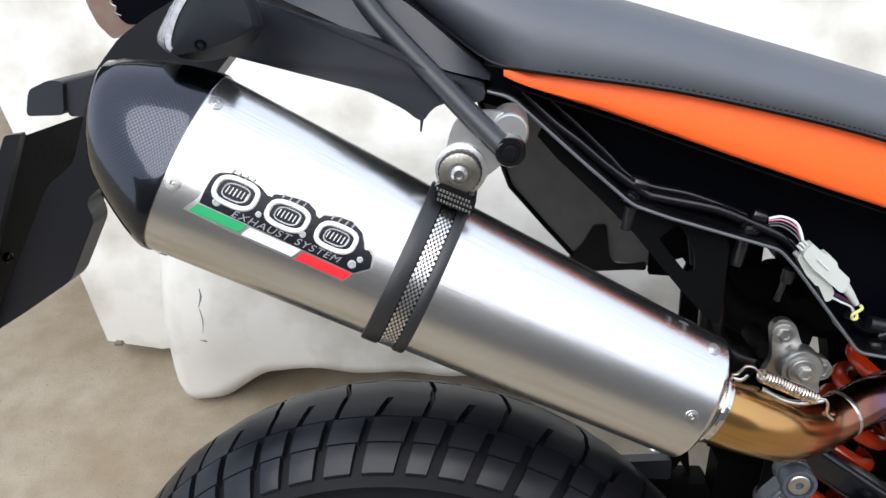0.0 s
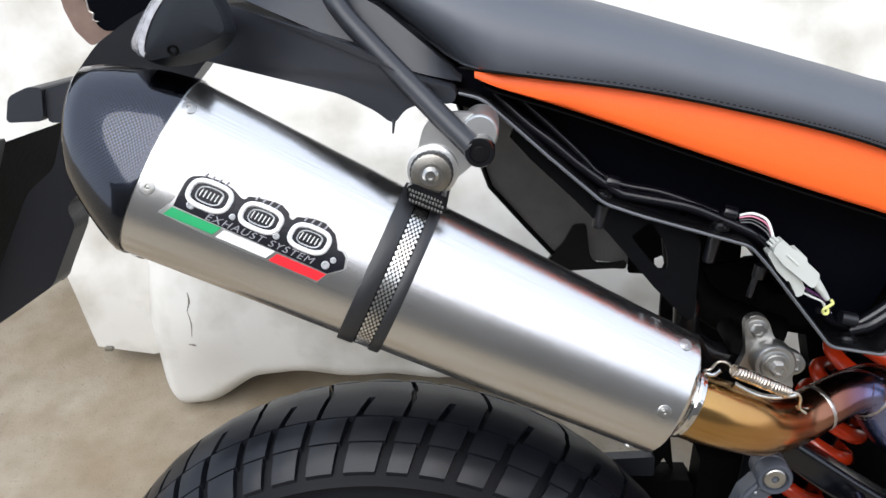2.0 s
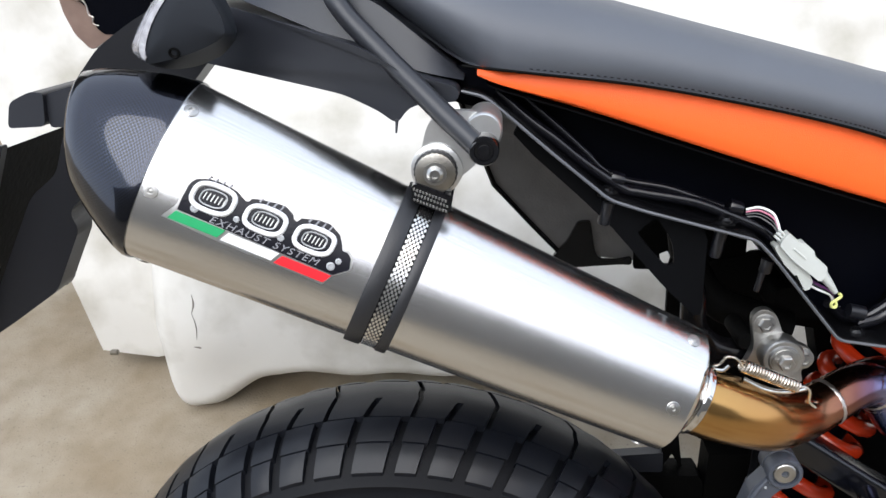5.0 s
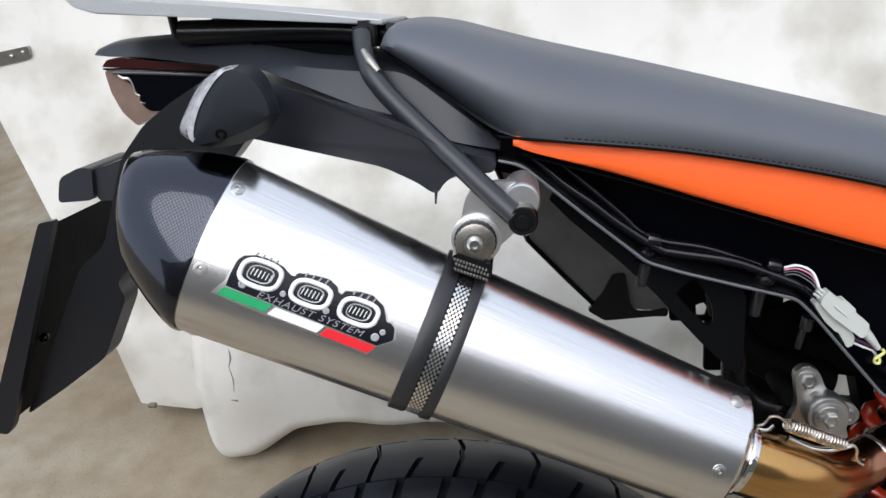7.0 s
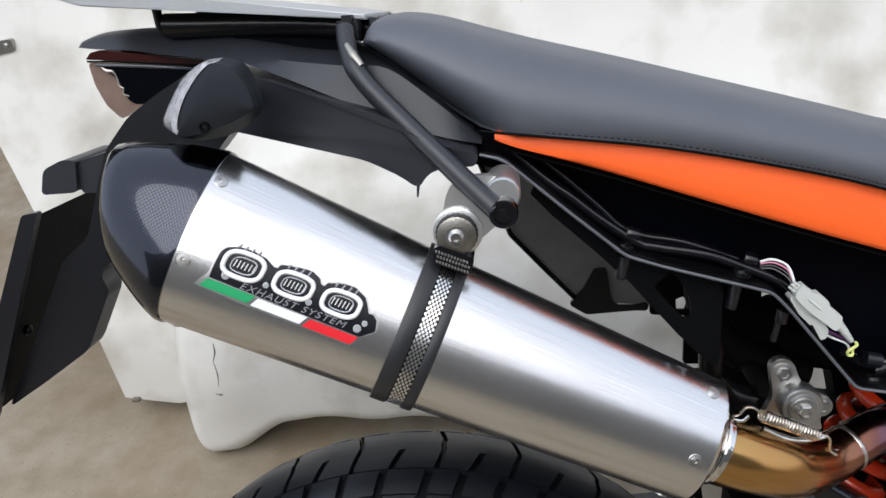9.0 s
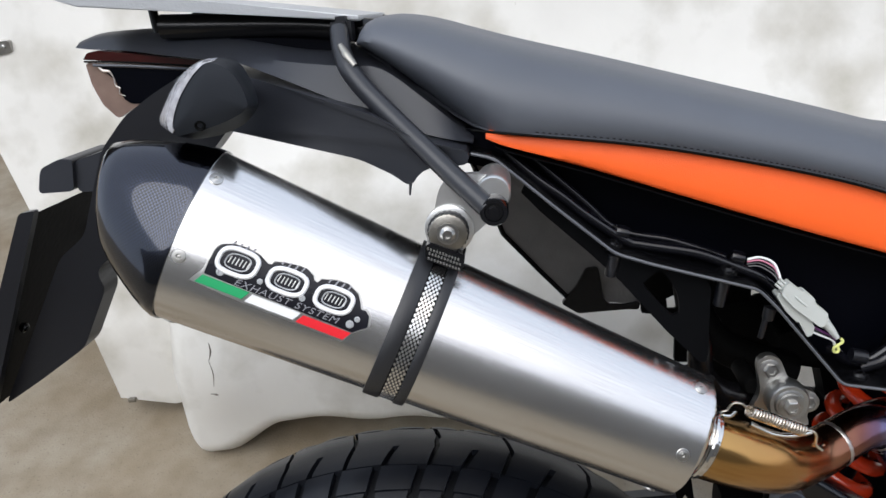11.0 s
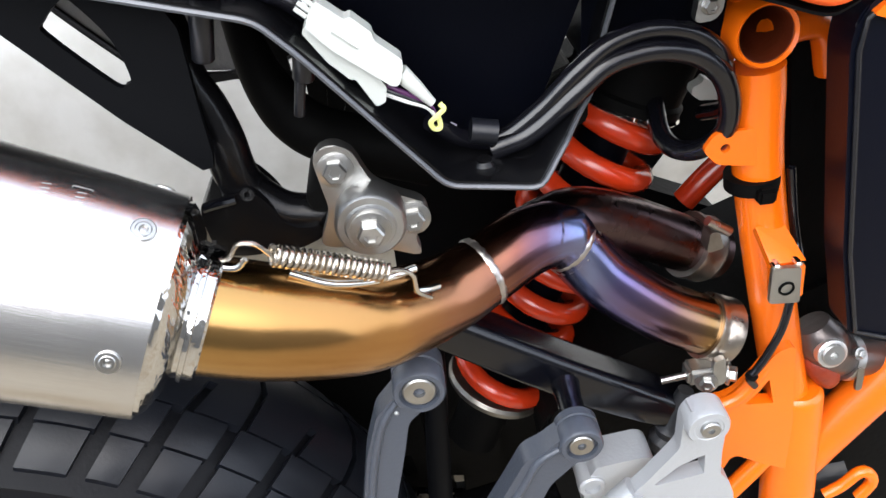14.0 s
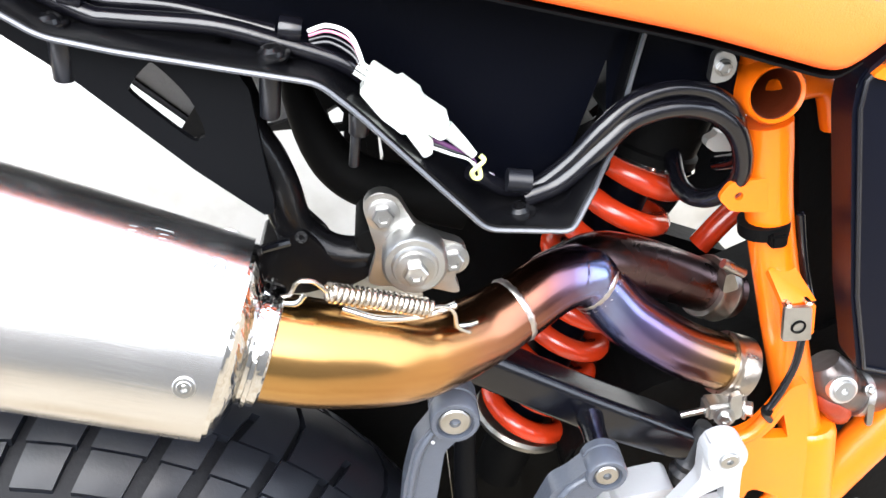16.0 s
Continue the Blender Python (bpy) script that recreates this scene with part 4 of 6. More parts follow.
    # rear lamp
    tl = part("tail_light", slab(rounded([(-0.2935, 1.0486), (-0.2908, 1.0298), (-0.2842, 1.0129), (-0.2726, 1.0003), (-0.262, 1.006), (-0.205, 1.037), (-0.21, 1.0425)], 0.003), 0.632, 0.708, 0.004), M_BROWNLENS, bike, "smoked rear lamp with a red upper edge")
    part("red_strip", slab(rounded([(-0.294, 1.0512), (-0.289, 1.0565), (-0.28, 1.0582), (-0.235, 1.0515), (-0.188, 1.0445), (-0.193, 1.0408), (-0.26, 1.0480)], 0.0015), 0.630, 0.710, 0.001), M_REDLENS, tl, "dark red lens strip")
    part("lamp_seam", tube([(-0.2925, 0.6295, 1.0496), (-0.26, 0.6295, 1.0476), (-0.19, 0.6295, 1.0402)], 0.0009, n=4, seg=6), M_DULLBLACK, tl)
    part("lamp_rib", tube([(-0.285, 0.629, 1.0462), (-0.25, 0.629, 1.0437), (-0.2, 0.629, 1.0385)], 0.0012, n=4, seg=6), M_GREY, tl)
    part("lamp_shell", slab([(-0.283, 1.045), (-0.205, 1.0375), (-0.245, 1.012), (-0.2585, 1.0125), (-0.264, 1.0165), (-0.2665, 1.0238), (-0.2682, 1.0284), (-0.2693, 1.035), (-0.2745, 1.0385)], 0.6305, 0.70, 0.0008), M_DARK, tl)
    part("reflector_edge", tube([(-0.2815, 0.630, 1.0445), (-0.277, 0.6297, 1.0412), (-0.2725, 0.6297, 1.0405), (-0.2695, 0.6297, 1.0352), (-0.2688, 0.6297, 1.0285), (-0.2655, 0.6297, 1.026), (-0.2665, 0.6297, 1.0215), (-0.262, 0.630, 1.0195)], [0.0006, 0.0016, 0.0012, 0.0005, 0.0006, 0.0009, 0.0004, 0.0003], seg=8), M_WELD, tl)
    return cover


tail()


def indicator():
    """A faceted teardrop: a flat outer face, a ridge low down, and a thin lens along the rear edge."""
    face = [(-0.1199, 1.0523), (-0.1093, 1.0479), (-0.1029, 1.0392), (-0.0995, 1.0281), (-0.1009, 1.0234), (-0.1134, 1.0204), (-0.1283, 1.0168), (-0.1376, 1.0149), (-0.1482, 1.0123), (-0.1473, 1.0196), (-0.1417, 1.0314), (-0.1331, 1.0427), (-0.126, 1.0493)]
    side = [(-0.1250, 1.0540), (-0.1130, 1.0500), (-0.1066, 1.0390), (-0.1030, 1.0262), (-0.1046, 1.0190), (-0.1172, 1.0082), (-0.1301, 1.0028), (-0.142, 1.0005), (-0.1537, 1.0022), (-0.1663, 1.0132), (-0.1591, 1.028), (-0.1476, 1.0426), (-0.136, 1.0506)]
    deep = [0.474, 0.474, 0.476, 0.480, 0.490, 0.498, 0.498, 0.496, 0.486, 0.478, 0.476, 0.475, 0.474]
    loop = lambda p: spline([p[-1]] + p + [p[0], p[1]], 3)[3:3 + 3 * len(p)]
    rim = loop([(x, y, z) for (x, z), y in zip(side, deep)])
    face, side = [(v.x, v.y) for v in loop([(*p, 0) for p in face])], [(v.x, v.z) for v in rim]
    n = len(face)
    c = Vector((-0.125, 1.034))
    def ringat(k, y, pts):
        return [Vector((c.x + (x - c.x) * k, y, c.y + (z - c.y) * k)) for x, z in pts]
    mid = [Vector((f[0] * 0.62 + q[0] * 0.38, 0.4575, f[1] * 0.62 + q[1] * 0.38)) for f, q in zip(face, side)]
    bm = skin(bmesh.new(), [ringat(0.3, 0.4525, face), ringat(0.75, 0.4533, face), ringat(1.0, 0.4552, face), mid, rim, ringat(0.95, 0.492, side), ringat(0.65, 0.506, side), ringat(0.35, 0.510, side)])
    root = part("turn_signal", bm, M_SHELL, bike, "glossy black teardrop turn signal with a clear lens", smooth=28)
    rings = []
    for i in range(24, 40):
        j = i % n
        a, b, e = Vector((face[j][0], 0.4550, face[j][1])), mid[j], rim[j]
        out = Vector((-0.0007, -0.0009, 0.0002)) * (1.0 if i < 38 else 0.2)
        rings.append([a + out * 0.6, a.lerp(b, 0.6) + out * 1.3, b.lerp(e, 0.5) + out * 1.3, e + out, e + Vector((0.003, 0.004, 0)), b + Vector((0.004, 0.002, 0))])
    bm = skin(bmesh.new(), rings)
    part("clear_lens", bm, M_LENS, root, "clear ribbed lens", smooth=40)
    part("stalk", tube([(-0.119, 0.495, 1.030), (-0.134, 0.545, 1.024), (-0.150, 0.60, 1.016)], 0.0100), M_PLASTIC, root)
    part("screw_recess", lathe((-0.1318, 0.4585, 1.0150), (0, -1, -0.4), [(-0.002, 0.0036), (0.0035, 0.0036), (0.0038, 0.0030), (0.001, 0)], 16), M_DULLBLACK, root)
    # it sits back, level with the can's top
    seat_back = Matrix.Translation((0.058, -0.021, 1.08)) @ Matrix.Scale(1.095, 4) @ Matrix.Translation((-0.058, 0.021, -1.08))
    for o in (root, *root.children):
        o.data.transform(seat_back)
    return root


def spline_loop(pts, n=4):
    """A smooth closed outline through pts in x, z."""
    p = [(*q, 0) for q in pts]
    k = spline([p[-1]] + p + [p[0], p[1]], n)
    return [(v.x, v.y) for v in k[n:n + n * len(pts)]]


indicator()


def wheel():
    C, R, W = Vector((-0.0424, 0.636, 0.3554)), 0.3254, 0.080
    def surf(a, w, lift=0.0):
        # a: degrees round the axle; w: -1 to 1 across the tread
        ang = w * 1.15
        y = W * math.sin(ang) / math.sin(1.15)
        r = R - 0.050 * (1 - math.cos(ang)) / (1 - math.cos(1.15)) + lift
        return Vector((r * math.sin(radians(a)), y, r * math.cos(radians(a))))
    bm = bmesh.new()
    seg = 144
    side = [(0.078, 0.2745), (0.0795, 0.269), (0.0815, 0.262), (0.0835, 0.252), (0.0842, 0.2505), (0.0842, 0.2485), (0.0835, 0.247), (0.0825, 0.236), (0.0835, 0.2345), (0.0830, 0.232), (0.076, 0.226)]
    rings = []
    for k in range(seg + 1):
        a = 360 * k / seg
        u = Vector((math.sin(radians(a)), 0, math.cos(radians(a))))
        row = [C + u * r - Vector((0, y, 0)) for y, r in side[::-1]]
        row += [C + surf(a, w, -0.0075 * min(1, (1 - abs(w)) * 5)) for w in np.linspace(-0.97, 0.97, 21)]
        row += [C + u * r + Vector((0, y, 0)) for y, r in side]
        rings.append(row)
    skin(bm, rings, closed=True, caps=False)
    bmesh.ops.remove_doubles(bm, verts=bm.verts, dist=1e-5)
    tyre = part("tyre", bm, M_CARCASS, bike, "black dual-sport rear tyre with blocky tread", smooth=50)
    part("rim", lathe(C - Vector((0, 0.075, 0)), (0, 1, 0), [(0, 0.222), (0, 0.232), (0.01, 0.235), (0.03, 0.215), (0.12, 0.215), (0.14, 0.235), (0.15, 0.232), (0.15, 0.222), (0.12, 0.205), (0.03, 0.205)], 64), M_FRAMEBLACK, bike, "black wheel rim")
    part("hub", lathe(C - Vector((0, 0.06, 0)), (0, 1, 0), [(0, 0.01), (0, 0.05), (0.02, 0.045), (0.1, 0.045), (0.12, 0.05), (0.12, 0.01)], 32), M_FRAMEBLACK, bike)
    for k in range(5):
        a = 2 * math.pi * k / 5
        part("spoke", tube([C + Vector((0.04 * math.sin(a), 0, 0.04 * math.cos(a))), C + Vector((0.13 * math.sin(a), 0, 0.13 * math.cos(a))), C + Vector((0.21 * math.sin(a), 0, 0.21 * math.cos(a)))], [0.02, 0.014, 0.016], n=3), M_FRAMEBLACK, bike)
    # main grooves run from shoulder to shoulder and bend at the crown; every second one bends back
    def groove(w, back):
        w = abs(w)
        if w > 0.32:
            return -4.3 * (w - 0.32)
        if w > 0.07:
            return 1.0 + 4.2 * (0.32 - w)
        return 2.05 + (-4.0 if back else 4.5) * (0.07 - w)
    def block(cells):
        """A block from a grid of places across; cells says which of the three columns exist in each row."""
        bm = bmesh.new()
        grid = {}
        def v(i, j):
            if (i, j) not in grid:
                w, cols, _ = cells[i]
                grid[i, j] = bm.verts.new(surf(cols[j], w, 0))
            return grid[i, j]
        for i in range(len(cells) - 1):
            for j in range(len(cells[i][1]) - 1):
                if cells[i][2] is None or j != cells[i][2]:
                    bm.faces.new((v(i, j), v(i + 1, j), v(i + 1, j + 1), v(i, j + 1)))
        r = bmesh.ops.inset_region(bm, faces=bm.faces[:], thickness=0.0009, use_even_offset=True)
        rim = [e for e in bm.edges if len(e.link_faces) == 1]
        for q in {q for e in rim for q in e.verts}:
            q.co -= q.co.normalized() * 0.0009
        r = bmesh.ops.extrude_edge_only(bm, edges=rim)
        for q in r["geom"]:
            if isinstance(q, bmesh.types.BMVert):
                q.co -= Vector((q.co.x, q.co.y * 0.6, q.co.z)).normalized() * 0.0085
        return bm
    def span(ws, left, right, slot=None, depth=None):
        rows = []
        for w in ws:
            a, b = left(w), right(w)
            m = (a + b) / 2 - 3.0 * abs(w) + 0.6
            cols = [a, m - 0.55, m + 0.55, b] if slot else [a, a + (b - a) / 3, a + (b - a) * 2 / 3, b]
            rows.append((w, cols, 1 if slot and w < depth - 1e-6 else None))
        return rows
    pieces = []
    for wide, back, off in ((12.3, True, 0.0), (14.5, False, 12.3)):
        left = lambda w, b=back, o=off: o + groove(w, b)
        right = lambda w, b=back, o=off, p=wide: o + p + groove(w, not b)
        mid = lambda w, o=off, p=wide: o + p * 0.5 - 0.4 + groove(max(abs(w), 0.33), False)
        cr, sh = 0.42, 1.05
        pieces.append(block(span([-0.318, -0.25, -0.18, -0.085, 0.0, 0.085, 0.2, 0.318], lambda w: left(w) + cr, lambda w: right(w) - cr, True, -0.085)))
        for sign in (-1, 1):
            for ws, g in (([0.335, 0.42, 0.50, 0.575], 0.75), ([0.592, 0.68, 0.77, 0.85], sh)):
                ws = [sign * w for w in (ws[::-1] if sign < 0 else ws)]
                for a, b in ((left, mid), (mid, right)):
                    pieces.append(block(span(ws, lambda w: a(w) + g, lambda w: b(w) - g)))
    for n, bm in enumerate(pieces):
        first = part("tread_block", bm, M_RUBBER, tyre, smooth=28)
        half = len(pieces) // 2
        for k in range(14 if n < half else 13):
            o = first if k == 0 else new("tread_block", first.data)
            o.parent = tyre
            o.matrix_basis = Matrix.Translation(C) @ Matrix.Rotation(radians(-24.2 + 26.8 * (k - 6)), 4, "Y")
    return tyre


wheel()


def mount():
    """Bracket that carries the strap on the grab-rail stay."""
    o = [(0.004, 0.924), (0.0075, 0.9388), (0.0115, 0.954), (0.0184, 0.9617), (0.0325, 0.9642), (0.046, 0.9632), (0.056, 0.960), (0.0614, 0.951), (0.0590, 0.9415), (0.0411, 0.9251), (0.0330, 0.9185), (0.026, 0.910), (0.008, 0.910)]
    root = part("muffler_bracket", slab(rounded(o, 0.006), 0.5085, 0.516, 0.0018), M_CAST, bike, "silver cast muffler hanger bracket")
    part("bush_boss", lathe((0.0497, 0.545, 0.951), (0, -1, 0), [(0, 0.0125), (0.036, 0.0125), (0.043, 0.0124), (0.0445, 0.0112), (0.0445, 0)], 36), M_CAST, root)
    part("bush_flange", lathe((0.0175, 0.5090, 0.9250), (0, -1, 0), [(0, 0.0176), (0.003, 0.0176), (0.0036, 0.0166), (0.0036, 0.010)], 36), M_CAST, root)
    part("rubber_bush", knurl((0.0170, 0.5055, 0.9245), 0.0145, 0.0035), M_RUBBER2, root, "black rubber bush")
    part("knurled_washer", knurl((0.0170, 0.5020, 0.9242), 0.0134, 0.004), M_WEATHERED, root, "weathered zinc washer")
    dome_bolt("mount_bolt", (0.0170, 0.4980, 0.9242), (0, -1, 0), 0.0058, root)
    # folded end of the strap under the washer
    end = part("strap_clamp", slab(rounded([(0.0005, 0.9165), (0.0055, 0.9185), (0.0285, 0.9085), (0.0265, 0.8985), (0.022, 0.8965), (0.0005, 0.9065)], 0.002), 0.4965, 0.528, 0.001), M_GLOSSBLACK, root)
    bm = bmesh.new()
    for k in range(11):
        for j in range(3):
            x = 0.0025 + 0.0021 * k + 0.0009 * (j % 2)
            z = 0.9145 - 0.0036 * j - 0.0088 * k / 10 * 1.0
            box((x - 0.0007, 0.4958, z - 0.0010), (x + 0.0007, 0.4966, z + 0.0010), 0.0002, bm)
    part("woven_mesh", bm, M_MESH, end, "bright woven wire")
    stay = part("grab_rail_stay", tube([(-0.0650, 0.59, 1.0640), (-0.0618, 0.578, 1.0500), (-0.0555, 0.566, 1.0365), (-0.0440, 0.556, 1.0225), (-0.0293, 0.546, 1.0085), (-0.013, 0.535, 0.9936), (0.005, 0.522, 0.9780), (0.0226, 0.509, 0.9625), (0.046, 0.492, 0.943)], [0.0070, 0.0072] + [0.0076] * 7, seg=20), M_STAY, bike, "black tubular stay from rack to exhaust hanger")
    # short pale grey segment laid over the upper bend
    part("bare_bend", tube([(-0.0610, 0.570, 1.0530), (-0.0555, 0.5650, 1.0450), (-0.0490, 0.560, 1.0375)], [0.0022, 0.0038, 0.0028], n=5, seg=12), M_WEATHERED, stay, "pale grey piece along the stay's upper bend")
    part("stay_end", lathe((0.0500, 0.506, 0.9412), (0, -1, 0), [(0, 0.0100), (0.018, 0.0100), (0.0200, 0.0092), (0.0200, 0.0066), (0.0185, 0.006), (0.0185, 0.0042), (0.0202, 0.0038), (0.0202, 0)], 28), M_GLOSSBLACK, stay, "stay's end boss with a screw")
    part("stay_lug", box((-0.0715, 0.588, 1.051), (-0.0555, 0.612, 1.0735), 0.004), M_SATIN, stay)
    dome_bolt("stay_screw", (-0.0635, 0.5875, 1.0595), (0, -1, 0.2), 0.0026, stay, M_WEATHERED)
    rack = part("luggage_rack", slab([(-0.30, 1.108), (-0.292, 1.099), (-0.275, 1.093), (-0.16, 1.081), (-0.05, 1.069), (-0.05, 1.073), (-0.15, 1.088), (-0.285, 1.106)], 0.60, 0.745, 0.001), M_SILVER, bike, "bare aluminium luggage rack plate")
    part("rack_bar", tube([(-0.22, 0.63, 1.074), (-0.1, 0.625, 1.068), (-0.03, 0.62, 1.058)], 0.010), M_FRAMEBLACK, rack)
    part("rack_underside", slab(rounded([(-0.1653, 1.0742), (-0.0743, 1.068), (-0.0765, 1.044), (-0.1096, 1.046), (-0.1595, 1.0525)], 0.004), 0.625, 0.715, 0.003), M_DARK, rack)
    part("rack_bar", tube([(-0.22, 0.72, 1.076), (-0.1, 0.725, 1.070), (-0.03, 0.73, 1.058)], 0.010), M_FRAMEBLACK, rack)
    for x, z in ((-0.235, 1.088), (-0.195, 1.084)):
        part("rack_post", tube([(x, 0.65, z), (x + 0.002, 0.65, z - 0.022)], 0.004 if x < -0.2 else 0.006), M_FRAMEBLACK, rack)
    return root


def knurl(p, r, h, n=48):
    bm = bmesh.new()
    o = Vector(p)
    rings = []
    for a, k in ((0, 1), (h * 0.85, 1), (h, 0.93), (h, 0.3)):
        rings.append([o + Vector((0, -a, 0)) + r * k * (1 + (0.035 if j % 2 else 0)) * Vector((math.cos(2 * math.pi * j / n), 0, math.sin(2 * math.pi * j / n))) for j in range(n)])
    return skin(bm, rings)


mount()


def subframe():
    part("subframe_tube", tube([(0.1985, 0.586, 0.866), (0.2042, 0.586, 0.8309), (0.2061, 0.586, 0.8213), (0.2100, 0.586, 0.8098), (0.2133, 0.586, 0.7935), (0.2146, 0.587, 0.776), (0.219, 0.589, 0.763), (0.234, 0.588, 0.750), (0.258, 0.59, 0.745)], [0.0085, 0.0088, 0.0092, 0.0098, 0.0102, 0.0105, 0.0108, 0.0105, 0.010], n=5), M_FRAMEBLACK, bike, "glossy black subframe tube")
    lug = part("subframe_lug", slab(rounded([(0.1971, 0.7666), (0.2054, 0.7683), (0.2147, 0.7695), (0.2215, 0.7717), (0.2302, 0.7594), (0.2331, 0.7509), (0.2413, 0.7455), (0.2515, 0.7473), (0.2515, 0.74), (0.2392, 0.735), (0.225, 0.7356), (0.2161, 0.7342), (0.2009, 0.7364), (0.1982, 0.7426), (0.1962, 0.7562)], 0.004), 0.576, 0.604, 0.006, segs=4), M_FRAMEBLACK, bike, "black forged subframe lug", smooth=60)
    part("tube_sleeve", tube([(0.1965, 0.586, 0.872), (0.1998, 0.586, 0.852), (0.2035, 0.586, 0.8325)], [0.0105, 0.0108, 0.0112], n=3, seg=20), M_GUSSET, lug)
    flush_bolt("lug_bolt", (0.2203, 0.5765, 0.7685), (0, -1, 0.3), 0.0036, lug, M_FRAMEBLACK)
    part("lug_weld", tube([(0.1985, 0.5765, 0.7635), (0.2065, 0.5755, 0.7655), (0.2145, 0.5755, 0.7668)], 0.0022, n=4, seg=8), M_BARBLACK, lug)
    # slotted gusset between tray and tube
    gp = part("gusset_plate", pierced([(0.1415, 0.866), (0.1492, 0.8568), (0.1813, 0.8186), (0.2078, 0.7914), (0.214, 0.7925), (0.2135, 0.8197), (0.214, 0.8537), (0.2085, 0.8665), (0.165, 0.8785), (0.137, 0.8865)], spline_loop([(0.164, 0.8618), (0.1727, 0.8692), (0.177, 0.8692), (0.1874, 0.8526), (0.1903, 0.8363), (0.1874, 0.8338), (0.1829, 0.8343), (0.1639, 0.8569)]), 0.560, 0.564, n=96), M_GUSSET, bike, "black slotted gusset plate")
    part("gusset_rail", slab([(0.0694, 0.937), (0.0846, 0.9203), (0.1163, 0.8907), (0.147, 0.8598), (0.142, 0.8845), (0.136, 0.8870), (0.08, 0.9388), (0.073, 0.944)], 0.5602, 0.5638, 0.0006), M_GUSSET, gp)
    part("rubber_duct", tube([(0.2215, 0.642, 0.85), (0.2225, 0.642, 0.828), (0.2255, 0.642, 0.808), (0.2300, 0.642, 0.793), (0.2375, 0.642, 0.778), (0.2495, 0.642, 0.766), (0.270, 0.645, 0.755), (0.31, 0.645, 0.740)], [0.0085, 0.0088, 0.0105, 0.0125, 0.014, 0.015, 0.016, 0.016], seg=20), M_DULLBLACK, bike, "dull black rubber breather duct")
    # near-black sheet in place of the shade behind the duct
    part("duct_plate", pierced(rounded([(0.196, 0.7475), (0.196, 0.80), (0.31, 0.83), (0.31, 0.742)], 0.003), [(0.2235, 0.752), (0.2225, 0.764), (0.2300, 0.767), (0.2345, 0.760), (0.2320, 0.752)], 0.774, 0.778, n=90), M_DULLBLACK, bike, "near-black plate that fills the shade behind the breather duct")
    # far heat shield with its black hem
    o = [(0.018, 0.93), (0.052, 0.838), (0.09, 0.795), (0.125, 0.757), (0.14, 0.762), (0.150, 0.786), (0.158, 0.756), (0.208, 0.750), (0.30, 0.79), (0.30, 0.90), (0.12, 0.96)]
    hs = part("heat_shield", slab(o, 0.79, 0.794, 0.0005), M_GREYSHIELD, bike, "grey hammered heat shield")
    part("shield_hem", tube([(x, 0.788, z) for x, z in o[:4]], 0.0028, n=2, seg=8, smooth=False), M_FRAMEBLACK, hs)
    part("shield_foot", slab(rounded([(0.112, 0.758), (0.128, 0.776), (0.139, 0.797), (0.152, 0.798), (0.1574, 0.7607), (0.1639, 0.7549), (0.1798, 0.7537), (0.196, 0.757), (0.196, 0.7485), (0.1814, 0.7491), (0.13, 0.746)], 0.003), 0.783, 0.789, 0.001), M_FRAMEBLACK, hs)


